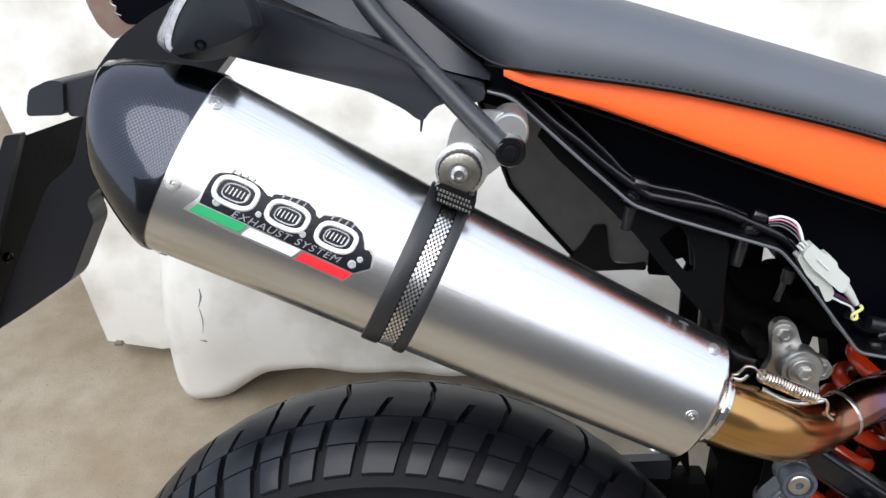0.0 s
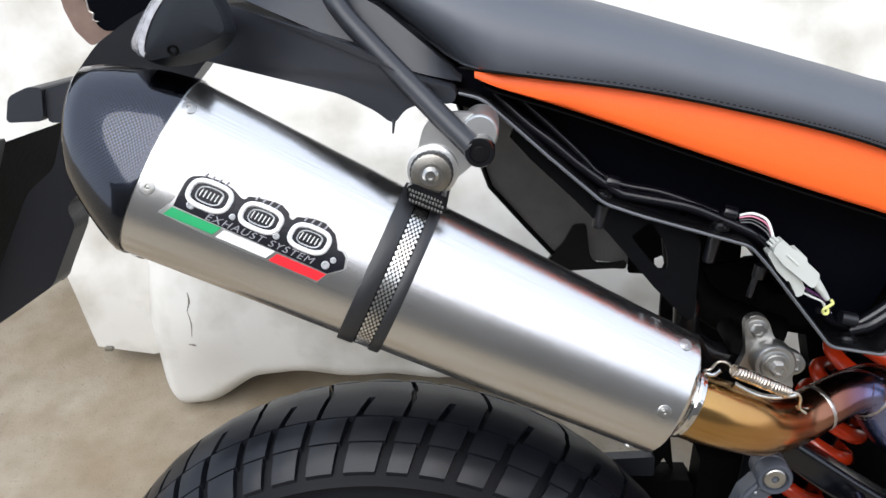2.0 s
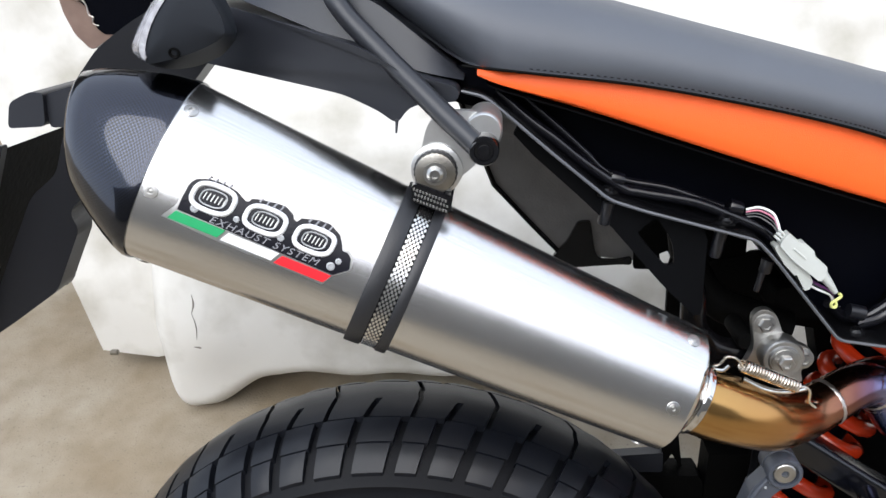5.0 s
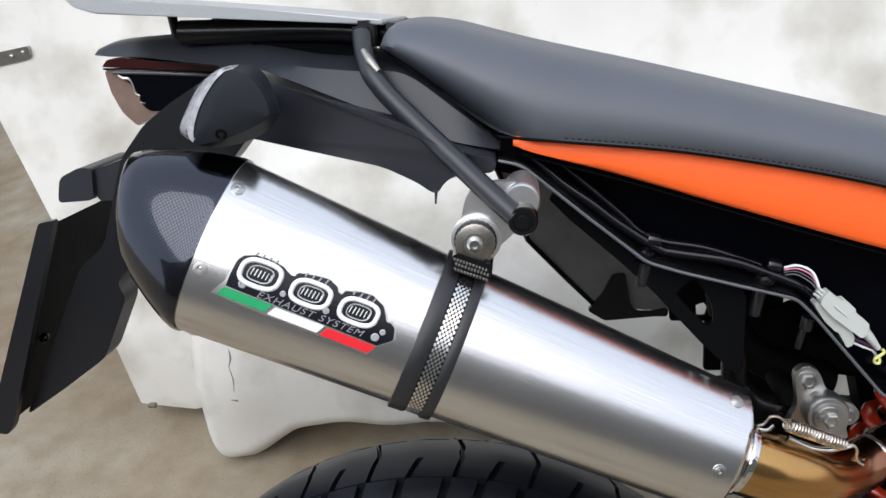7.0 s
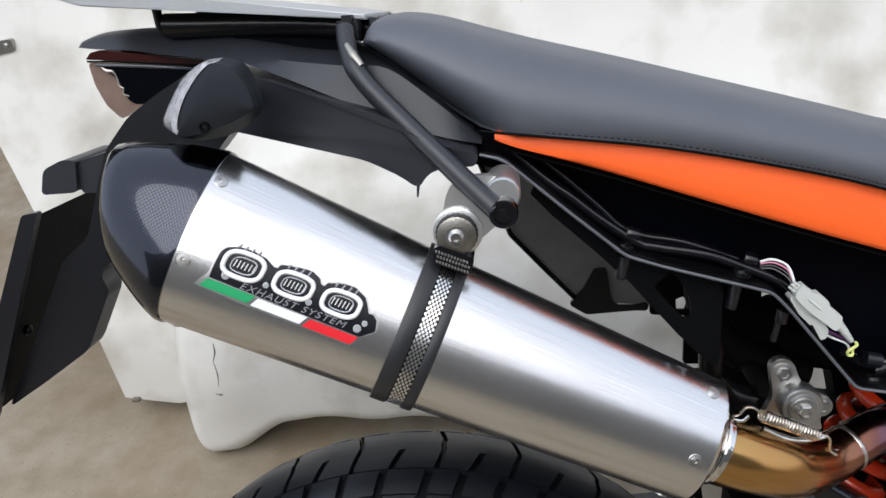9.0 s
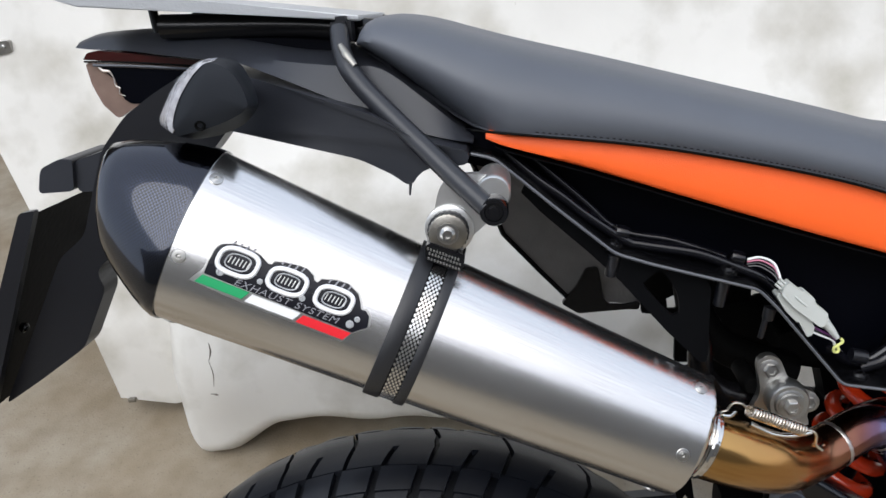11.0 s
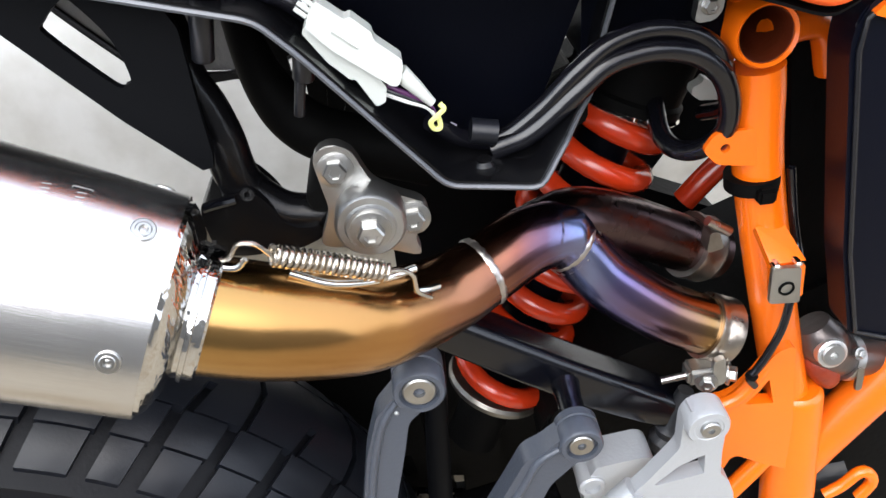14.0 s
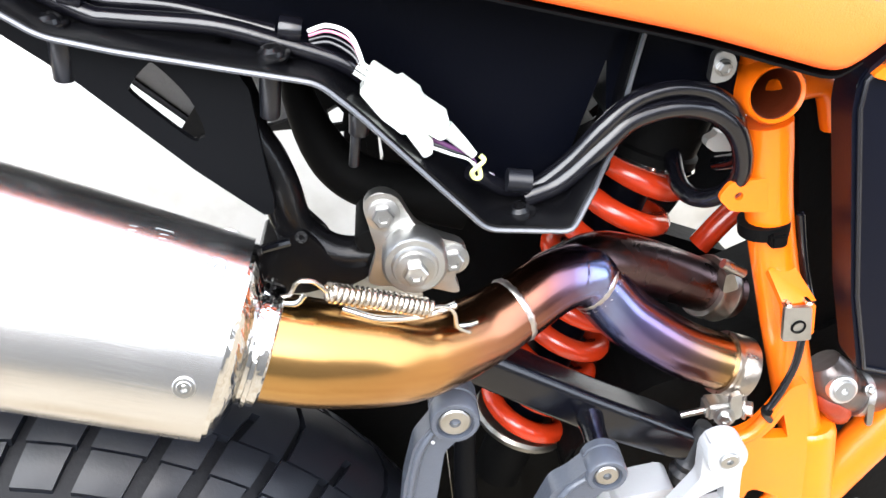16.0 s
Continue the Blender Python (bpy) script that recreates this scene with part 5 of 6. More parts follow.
def engine_side():
    """Engine, swing arm and inner mudguard behind the pipes: near-black sheets paint the deep shade, with gaps of
    daylight between them.
    """
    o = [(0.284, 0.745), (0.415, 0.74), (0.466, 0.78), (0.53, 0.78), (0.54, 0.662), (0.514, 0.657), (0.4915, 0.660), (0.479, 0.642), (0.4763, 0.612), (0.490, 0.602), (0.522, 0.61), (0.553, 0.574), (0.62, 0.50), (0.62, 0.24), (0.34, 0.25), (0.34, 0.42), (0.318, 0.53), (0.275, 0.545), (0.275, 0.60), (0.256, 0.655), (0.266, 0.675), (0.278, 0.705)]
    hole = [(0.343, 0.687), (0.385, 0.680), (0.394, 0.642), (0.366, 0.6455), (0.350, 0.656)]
    mud = part("inner_mudguard", pierced(o, hole, 0.77, 0.80, n=160), M_DULLBLACK, bike, "inner mudguard and engine flank as a near-black sheet of shade")
    # webs, flap and tab are dark fillers where only shade lies
    part("inner_web", pierced([(0.16, 0.20), (0.10, 0.50), (0.12, 0.512), (0.278, 0.512), (0.278, 0.20)], [(0.2515, 0.376), (0.257, 0.391), (0.263, 0.391), (0.267, 0.367), (0.252, 0.362)], 0.745, 0.78, n=120), M_DULLBLACK, mud)
    part("inner_web", pierced([(0.279, 0.54), (0.345, 0.54), (0.345, 0.20), (0.279, 0.20)], [(0.296, 0.357), (0.3095, 0.355), (0.309, 0.305), (0.300, 0.305)], 0.745, 0.78, n=120), M_DULLBLACK, mud)
    part("inner_flap", pierced([(0.243, 0.78), (0.31, 0.79), (0.31, 0.715), (0.268, 0.722), (0.246, 0.742)], [(0.2505, 0.748), (0.2525, 0.765), (0.2615, 0.769), (0.262, 0.752), (0.2545, 0.737)], 0.704, 0.708, n=90), M_DULLBLACK, mud)
    part("inner_tab", slab(rounded([(0.232, 0.690), (0.232, 0.7475), (0.257, 0.7475), (0.255, 0.690)], 0.003), 0.772, 0.778, 0.001), M_DULLBLACK, mud)
    part("guard_strut", slab([(0.2335, 0.565), (0.2505, 0.565), (0.2585, 0.510), (0.2525, 0.516), (0.2463, 0.530), (0.2390, 0.514), (0.235, 0.510)], 0.764, 0.772, 0.0008), M_DULLBLACK, mud)
    part("guard_lip", slab(rounded([(0.07, 0.505), (0.07, 0.528), (0.165, 0.531), (0.234, 0.537), (0.2345, 0.512)], 0.003), 0.752, 0.766, 0.002), M_PLASTIC, mud, "grey-black plastic chain guard lip")
    part("chain_guard", tube([(0.300, 0.64, 0.66), (0.297, 0.64, 0.60), (0.290, 0.64, 0.50), (0.285, 0.64, 0.40)], [0.007, 0.007, 0.009, 0.010]), M_GUSSET, mud)
    # chain links that show under the guard
    for k in range(7):
        x, z = 0.252 + 0.0085 * k, 0.352 - 0.0022 * k
        part("chain_link", slab(rounded([(x - 0.006, z - 0.0035), (x + 0.006, z - 0.0045), (x + 0.006, z + 0.003), (x - 0.006, z + 0.004)], 0.003), 0.733 + 0.002 * (k % 2), 0.741, 0.0006), M_BARBLACK, mud)
    part("swing_arm", tube([(0.60, 0.66, 0.43), (0.35, 0.66, 0.40), (0.05, 0.64, 0.35), (-0.06, 0.64, 0.345)], [0.035, 0.035, 0.028, 0.03], n=4, flat=0.6), M_FRAMEBLACK, bike, "black swing arm")
    part("engine_block", slab(rounded([(0.36, 0.52), (0.42, 0.585), (0.50, 0.60), (0.60, 0.64), (0.75, 0.62), (0.75, 0.28), (0.42, 0.28)], 0.02), 0.635, 0.76, 0.01), M_DULLBLACK, bike, "black engine casing with deep shade in its colour")
    part("tank_flank", slab(rounded([(0.498, 0.86), (0.56, 0.86), (0.60, 0.535), (0.568, 0.54), (0.524, 0.66)], 0.008), 0.64, 0.70, 0.006), M_DULLBLACK, bike)
    part("shelf_flank", slab(rounded([(0.30, 0.775), (0.30, 0.748), (0.335, 0.746), (0.40, 0.746), (0.40, 0.77), (0.33, 0.778)], 0.006), 0.65, 0.75, 0.006), M_DULLBLACK, bike)


def running_gear():
    # three-armed aluminium bracket
    o = [(0.254, 0.788), (0.262, 0.794), (0.272, 0.79), (0.279, 0.772), (0.29, 0.764), (0.303, 0.758), (0.304, 0.746), (0.295, 0.742), (0.299, 0.728), (0.282, 0.735), (0.250, 0.741), (0.258, 0.76)]
    br = part("footrest_bracket", slab(rounded(o, 0.005), 0.566, 0.574, 0.0015), M_ALU, bike, "three-armed cast aluminium bracket")
    hex_bolt("bracket_bolt", (0.264, 0.566, 0.781), (0, -1, 0.1), 0.0056, br)
    hex_bolt("bracket_bolt", (0.296, 0.566, 0.751), (0, -1, 0.1), 0.0056, br)
    part("rubber_stop", lathe((0.2545, 0.612, 0.7615), (0, -1, 0), [(0, 0.008), (0.035, 0.008), (0.038, 0.0065), (0.038, 0)], 20), M_DULLBLACK, br)
    part("bush_washer", lathe((0.2765, 0.566, 0.757), (0, -1, 0), [(0, 0.0165), (0.012, 0.0165), (0.014, 0.015), (0.014, 0.012), (0.016, 0.011), (0.0165, 0)], 32), M_ALU, br)
    hex_bolt("bush_bolt", (0.2765, 0.55, 0.757), (0, -1, 0), 0.0064, br)
    # spring that pulls pipe and can together
    sp = part("exhaust_spring", helix((0.236, 0.522, 0.768), (0.281, 0.534, 0.744), 0.0042, 0.0011, 19), M_SPRINGSTEEL, bike, "coiled steel exhaust retaining spring")
    part("spring_hook", tube([(0.236, 0.522, 0.768), (0.231, 0.522, 0.774), (0.224, 0.522, 0.775), (0.219, 0.522, 0.769), (0.213, 0.522, 0.768)], 0.0011, seg=8), M_SPRINGSTEEL, sp)
    part("spring_hook", tube([(0.281, 0.534, 0.744), (0.289, 0.536, 0.742), (0.293, 0.537, 0.737), (0.294, 0.538, 0.728), (0.300, 0.540, 0.722)], 0.0011, seg=8), M_SPRINGSTEEL, sp)
    part("spring_eye", tube([(0.205, 0.523, 0.776), (0.212, 0.520, 0.768), (0.221, 0.520, 0.765), (0.226, 0.520, 0.769)], 0.0014, seg=8), M_CHROME, sp)
    part("pipe_rod", tube([(0.240, 0.530, 0.7525), (0.256, 0.531, 0.7435), (0.272, 0.537, 0.7375), (0.284, 0.5435, 0.7345), (0.294, 0.549, 0.7335)], 0.0020, seg=10), M_CHROME, PIPE, "polished rod welded along the pipe")
    part("rod_tab", tube([(0.293, 0.541, 0.7265), (0.299, 0.545, 0.7235), (0.304, 0.549, 0.7215)], 0.0016, n=3, seg=8), M_CHROME, PIPE)
    # weld beads and clamps
    for c, d, r in (((0.328, 0.587, 0.699), (0.052, 0.027, 0.010), 0.0181), ((0.3795, 0.6100, 0.6965), (0.039, 0.007, -0.04), 0.0170), ((0.3828, 0.6110, 0.6925), (0.039, 0.007, -0.04), 0.0170)):
        d = Vector(d).normalized()
        a = d.cross(Vector((0, 1, 0))).normalized()
        b = d.cross(a)
        pts = [Vector(c) + (r - 0.0022 + 0.0002 * math.sin(k * 1.9)) * (math.cos(2 * math.pi * k / 64) * a + math.sin(2 * math.pi * k / 64) * b) for k in range(65)]
        part("weld_bead", tube(pts, 0.0042, seg=12, smooth=False), M_WELD, PIPE, "silvery weld bead")
    cl = part("pipe_clamp", lathe((0.461, 0.605, 0.626), (0.015, 0, -0.0075), [(0, 0.0195), (0, 0.0208), (0.0022, 0.0208), (0.003, 0.0202), (0.006, 0.0202), (0.0068, 0.0208), (0.016, 0.0208), (0.016, 0.0195)], 32), mat("stained_clamp_band", (0.40, 0.35, 0.30), 0.3, 1.0, bump=0.3, scale=260, vary=0.45, vscale=90, rvary=0.1), bike, "steel band clamp with a bolt")
    hex_bolt("clamp_bolt", (0.471, 0.586, 0.602), (1, -0.5, 0.1), 0.0048, cl)
    hex_bolt("clamp_nut", (0.456, 0.580, 0.603), (-0.3, -1, 0.1), 0.0044, cl)
    part("clamp_yoke", slab(rounded([(0.459, 0.618), (0.466, 0.62), (0.468, 0.60), (0.46, 0.598)], 0.002), 0.580, 0.584, 0.001), M_ALU, cl)
    part("clamp_ear", box((0.446, 0.582, 0.598), (0.470, 0.596, 0.610), 0.002), M_ALU, cl)
    part("clamp_screw", tube([(0.432, 0.59, 0.599), (0.45, 0.588, 0.603), (0.465, 0.587, 0.603)], 0.0022), M_ZINC, cl)
    cu = part("pipe_clamp", lathe((0.459, 0.640, 0.6625), (0.022, 0.005, -0.013), [(0, 0.0185), (0, 0.0208), (0.002, 0.0214), (0.004, 0.0206), (0.012, 0.0206), (0.014, 0.0214), (0.016, 0.0206), (0.016, 0.0185)], 32), M_WEATHERED, bike, "sooty band clamp with a bolt")
    part("clamp_ear", slab(rounded([(0.4600, 0.676), (0.4610, 0.6895), (0.4660, 0.6900), (0.4700, 0.678)], 0.002), 0.609, 0.620, 0.001), M_WEATHERED, cu)
    part("clamp_screw", lathe((0.4595, 0.612, 0.6964), (0.83, 0, -0.56), [(0, 0.0030), (0.0165, 0.0030), (0.0172, 0.0024), (0.0172, 0.0012), (0.014, 0)], 16), M_ZINC, cu)
    # lower frame bar
    up, down = along([(0.262, 0.702), (0.3138, 0.6673), (0.3767, 0.6244), (0.4432, 0.582), (0.46, 0.573)]), along([(0.262, 0.672), (0.3082, 0.6409), (0.3429, 0.6151), (0.3765, 0.592), (0.3904, 0.5823), (0.4339, 0.5591), (0.46, 0.547)])
    rings = []
    for k in range(15):
        x = 0.262 + (0.457 - 0.262) * k / 14
        z1, z0, r = up(x), down(x), 0.0065
        row = []
        for y, z, a in ((0.5855 + r, z1 - r, 90), (0.614 - r, z1 - r, 0), (0.614 - r, z0 + r, -90), (0.5855 + r, z0 + r, -180)):
            row += [Vector((x, y + r * math.cos(radians(a + 90 - 15 * j)), z + r * math.sin(radians(a + 90 - 15 * j)))) for j in range(7)]
        rings.append(row)
    part("frame_bar", skin(bmesh.new(), rings), M_BARBLACK, bike, "black square lower frame bar", smooth=60)
    # passenger footrest arms: flat bars with a raised rib, each hung on a round boss
    for c, (back, r, rb), o, rib in (((0.2872, 0.5555, 0.6545), (0.018, 0.0142, 0.0090), [(0.2806, 0.6604), (0.2714, 0.6486), (0.2621, 0.6374), (0.2529, 0.6076), (0.2446, 0.564), (0.232, 0.50), (0.250, 0.50), (0.2629, 0.5605), (0.2734, 0.604), (0.2792, 0.6310), (0.2890, 0.640), (0.298, 0.652), (0.292, 0.662)], [(0.2745, 0.6475), (0.2655, 0.6335), (0.2575, 0.6070), (0.2490, 0.564), (0.237, 0.50)]),
                      ((0.3722, 0.5500, 0.6035), (0.012, 0.0124, 0.0072), [(0.3640, 0.6105), (0.3522, 0.600), (0.3405, 0.5937), (0.3295, 0.5713), (0.3199, 0.5525), (0.295, 0.505), (0.322, 0.505), (0.3455, 0.5487), (0.3548, 0.5716), (0.3599, 0.5771), (0.3717, 0.5893), (0.383, 0.600), (0.376, 0.612)], [(0.3600, 0.6010), (0.3480, 0.5925), (0.3385, 0.5725), (0.3270, 0.5520), (0.303, 0.505)])):
        c = Vector(c)
        arm = part("footrest_arm", slab(rounded(o, 0.004), c.y - 0.004, c.y + 0.011, 0.0028, segs=3), M_GREY, bike, "grey painted footrest arm")
        part("arm_rib", tube([(x, c.y - 0.0038, z) for x, z in rib], [0.0022, 0.0030, 0.0030, 0.0030, 0.0026], n=4, seg=10, flat=0.8), M_GREY, arm)
        e = back + 0.0078
        part("arm_boss", lathe(c + Vector((0, back, 0.0)), (0, -1, 0), [(0, r), (e - 0.0148, r), (e - 0.0143, r - 0.001), (e - 0.0123, r - 0.001), (e - 0.0118, r), (e - 0.0013, r), (e, r - 0.001), (e, rb + 0.0018), (e - 0.003, rb + 0.0013), (e - 0.003, 0)], 36), M_GREY, arm)
        flush_bolt("arm_bolt", c + Vector((0, -0.0050, 0)), (0, -1, 0), rb, arm)
    for p, r in (((0.2735, 0.5510, 0.6400), 0.0014), ((0.2770, 0.5512, 0.6445), 0.0009)):
        part("water_drop", lathe(p, (0, -1, 0), [(0, r), (r * 0.4, r * 0.9), (r * 0.8, r * 0.5), (r * 0.9, 0)], 12), M_SILVER, arm)
    part("arm_lug", tube([(0.3722, 0.562, 0.6055), (0.3722, 0.576, 0.608), (0.3722, 0.592, 0.611)], [0.0078, 0.0074, 0.0095], n=3, seg=20), M_BARBLACK, bike)
    # shock absorber
    top, low = Vector((0.4285, 0.69, 0.737)), Vector((0.341, 0.69, 0.522))
    sh = part("shock_absorber", tube([top + (top - low) * 0.3, top, low], 0.018, n=3, smooth=False), M_DARK, bike, "rear shock absorber")
    part("coil_spring", helix(top, low, 0.0315, 0.0078, 8.7, n=28, seg=12, phase=2.9), M_SPRING, sh, "glossy red-orange coil spring")
    ax = (top - low).normalized()
    part("spring_collar", lathe(top + ax * 0.004, ax, [(0, 0.018), (0, 0.037), (0.0016, 0.038), (0.0032, 0.037), (0.0032, 0.03)], 40), M_CHROME, sh)
    part("spring_seat", lathe(top + ax * 0.007, ax, [(0, 0.018), (0, 0.0365), (0.006, 0.0365), (0.008, 0.034), (0.06, 0.034)], 40), M_DULLBLACK, sh)
    part("lower_seat", lathe(low + ax * 0.004, -ax, [(0, 0.018), (0, 0.037), (0.003, 0.0385), (0.007, 0.0375), (0.011, 0.028), (0.016, 0.026), (0.016, 0)], 40), M_WEATHERED, sh)
    part("shock_foot", tube([low - ax * 0.012, low - ax * 0.06], 0.020, n=2, seg=20), M_DULLBLACK, sh)


def orange_frame():
    fr = part("frame_upright", tube([(0.4757, 0.61, 0.7875), (0.4775, 0.61, 0.775), (0.484, 0.61, 0.725), (0.502, 0.605, 0.638), (0.517, 0.60, 0.572), (0.528, 0.597, 0.52), (0.536, 0.595, 0.42)], 0.0135, seg=28), M_ORANGEPAINT, bike, "orange powder-coated tubular frame upright")
    part("frame_top", tube([(0.468, 0.613, 0.836), (0.4695, 0.613, 0.8225)], 0.0125, n=2, seg=24), M_ORANGEPAINT, fr)
    part("frame_socket", lathe((0.4672, 0.67, 0.802), (0.02, -1, 0.1), [(0, 0.016), (0.08, 0.016), (0.082, 0.0148), (0.0805, 0.0134), (0.004, 0.0134), (0.004, 0)], 28), M_ORANGEPAINT, fr, "open tube end")
    # dark red lining paints the shade deep in the open tube
    part("socket_bore", lathe((0.4672, 0.67, 0.802), (0.02, -1, 0.1), [(0.006, 0.0133), (0.0795, 0.0133), (0.0795, 0.0129), (0.01, 0.0129), (0.01, 0)], 28), mat("shaded_bore", (0.10, 0.016, 0.004), 0.5, bump=0.2, scale=300, vary=0.4, vscale=60, spec=0.3), fr, "tube bore with its inner shade as dark red colour")
    part("frame_diagonal", tube([(0.525, 0.6, 0.48), (0.563, 0.6, 0.538), (0.62, 0.6, 0.62)], 0.0155), M_ORANGEPAINT, fr)
    part("frame_stub", tube([(0.48, 0.615, 0.80), (0.51, 0.62, 0.80), (0.52, 0.62, 0.775)], 0.008), M_ORANGEPAINT, fr)
    part("frame_gusset", pierced(rounded([(0.4444, 0.5679), (0.4463, 0.576), (0.4549, 0.5794), (0.4672, 0.5803), (0.4774, 0.5844), (0.4866, 0.5961), (0.4984, 0.6171), (0.509, 0.620), (0.5225, 0.5089), (0.5015, 0.5192), (0.4832, 0.5307), (0.4762, 0.5254), (0.4724, 0.5065), (0.4659, 0.5354), (0.4556, 0.5479)], 0.004), [(0.4836, 0.5765), (0.4914, 0.5859), (0.4965, 0.5954), (0.5017, 0.5744)], 0.583, 0.592, n=180), M_ORANGEPAINT, fr, "orange frame gusset", smooth=30)
    part("gusset_arm", tube([(0.4470, 0.585, 0.5725), (0.4560, 0.585, 0.5765), (0.4682, 0.585, 0.5772), (0.4785, 0.585, 0.5815), (0.4875, 0.586, 0.5925), (0.5000, 0.589, 0.6140)], 0.0048, seg=12, flat=0.9), M_ORANGEPAINT, fr)
    part("frame_strut", tube([(0.470, 0.588, 0.467), (0.484, 0.588, 0.4869), (0.504, 0.589, 0.5148), (0.515, 0.592, 0.53)], 0.0065), M_ORANGEPAINT, fr)
    part("frame_lug", lathe((0.5235, 0.599, 0.5705), (0.085, -0.02, -1), [(0, 0.0145), (0.002, 0.0165), (0.006, 0.0175), (0.16, 0.0185)], 28), M_ORANGEPAINT, fr)
    part("frame_loop", tube([(0.556, 0.59, 0.468), (0.5673, 0.59, 0.476), (0.5773, 0.59, 0.4872), (0.5852, 0.59, 0.4844), (0.5885, 0.59, 0.4743), (0.5819, 0.59, 0.461)], 0.0042), M_ORANGEPAINT, fr)
    part("frame_tab", pierced(rounded([(0.447, 0.749), (0.453, 0.758), (0.476, 0.758), (0.478, 0.736), (0.455, 0.74)], 0.003), [(0.4588 + 0.0025 * math.cos(a), 0.749 + 0.0025 * math.sin(a)) for a in [k * math.pi / 6 for k in range(12)]], 0.598, 0.601), M_ORANGEPAINT, fr, "orange tab with a hole")
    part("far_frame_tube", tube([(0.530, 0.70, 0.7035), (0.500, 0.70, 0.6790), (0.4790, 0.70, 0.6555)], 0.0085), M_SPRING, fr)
    clip = part("clip_nut", slab(rounded([(0.4830, 0.6845), (0.4990, 0.6830), (0.5015, 0.6590), (0.4842, 0.6605)], 0.0015), 0.576, 0.579, 0.0007), M_ALU, fr, "grey sheet-metal clip nut")
    part("nut_ring", lathe((0.4925, 0.5765, 0.6700), (0, -1, 0), [(0, 0.0048), (0.0012, 0.0044), (0.0014, 0.0034), (-0.003, 0.0030), (-0.003, 0)], 20), M_DULLBLACK, clip)
    for x in (0.4855, 0.4972):
        part("nut_fold", box((x - 0.0022, 0.5755, 0.6835), (x + 0.0022, 0.588, 0.6865), 0.001), M_CHROME, clip)
    part("clip_tab", slab(rounded([(0.4835, 0.6835), (0.5030, 0.6820), (0.5045, 0.6600), (0.4860, 0.6625)], 0.0015), 0.5795, 0.5835, 0.0008), M_ORANGEPAINT, fr)
    part("tab_fold", skin(bmesh.new(), [[Vector((0.4800, 0.5960, 0.6990)), Vector((0.4960, 0.6010, 0.7000)), Vector((0.4960, 0.6010, 0.6960)), Vector((0.4800, 0.5990, 0.6950))], [Vector((0.4835, 0.5800, 0.6845)), Vector((0.5030, 0.5800, 0.6845)), Vector((0.5030, 0.5840, 0.6815)), Vector((0.4835, 0.5840, 0.6815))]]), M_ORANGEPAINT, fr)
    part("cable_tie", lathe((0.4805, 0.6095, 0.7265), (0.12, -0.02, -1), [(0, 0.0138), (0, 0.0152), (0.008, 0.0152), (0.008, 0.0138)], 24), M_DULLBLACK, fr)
    part("tie_head", box((0.477, 0.590, 0.716), (0.487, 0.597, 0.725), 0.0015), M_DULLBLACK, fr)
    part("brake_cable", tube([(0.4985, 0.603, 0.730), (0.5040, 0.603, 0.702), (0.5085, 0.602, 0.682), (0.5070, 0.592, 0.672), (0.4990, 0.581, 0.660), (0.4957, 0.578, 0.6411), (0.4910, 0.578, 0.6246), (0.4853, 0.578, 0.6112), (0.4811, 0.578, 0.6036), (0.4860, 0.580, 0.5950)], 0.0024), M_HOSE, bike, "thin black cable along the frame")
    part("cable_tie_small", lathe((0.4815, 0.578, 0.6040), (0.45, 0, 1), [(0, 0.002), (0, 0.0036), (0.003, 0.0036), (0.003, 0.002)], 14), M_DULLBLACK, bike)
    # shroud ahead of the frame
    shr = part("radiator_shroud", slab(rounded([(0.493, 0.826), (0.492, 0.81), (0.51, 0.70), (0.523, 0.645), (0.56, 0.632), (0.72, 0.62), (0.72, 0.90), (0.52, 0.85)], 0.006), 0.56, 0.58, 0.003), M_NAVY, bike, "black plastic shroud with an orange corner")
    part("shroud_trim", tube([(0.512, 0.559, 0.838), (0.4965, 0.559, 0.824), (0.4955, 0.559, 0.81), (0.513, 0.559, 0.70), (0.526, 0.559, 0.648), (0.56, 0.559, 0.635)], 0.0013, n=4, seg=6, smooth=False), M_SATIN, shr)
    part("shroud_corner", slab(rounded([(0.497, 0.8265), (0.512, 0.8385), (0.55, 0.85), (0.55, 0.822), (0.508, 0.8225)], 0.002), 0.5565, 0.561, 0.001), M_ORANGEPAINT, shr, "orange shroud corner")
    # castings below the shroud
    eng = part("coolant_fitting", tube([(0.528, 0.603, 0.618), (0.5345, 0.600, 0.607), (0.548, 0.603, 0.590), (0.59, 0.61, 0.576), (0.64, 0.615, 0.57)], [0.011, 0.0150, 0.0140, 0.0125, 0.0125], seg=24), mat("sooty_casting", (0.10, 0.085, 0.08), 0.3, 0.7, bump=0.4, scale=120, vary=0.5), bike, "sooty grey engine fitting")
    flush_bolt("fitting_bolt", (0.5335, 0.5835, 0.6085), (0, -1, 0.25), 0.0070, eng, M_ALU)
    part("bolt_ring", lathe((0.5335, 0.5850, 0.6082), (0, -1, 0.25), [(-0.004, 0.0092), (0.001, 0.0092), (0.0016, 0.0084), (0.0016, 0.0070), (0, 0.0070)], 28), M_CAST, eng)
    # dark red bend stands in for a dim reflection below the fitting
    part("red_elbow", tube([(0.528, 0.600, 0.596), (0.534, 0.596, 0.588), (0.541, 0.597, 0.579), (0.546, 0.602, 0.570)], [0.006, 0.0085, 0.0085, 0.007], seg=20), mat("dim_red_reflection", (0.20, 0.024, 0.008), 0.38, bump=0.4, scale=200, vary=0.6, vscale=70, spec=0.4), eng, "dim red reflection under the fitting, shaped as a short bend")
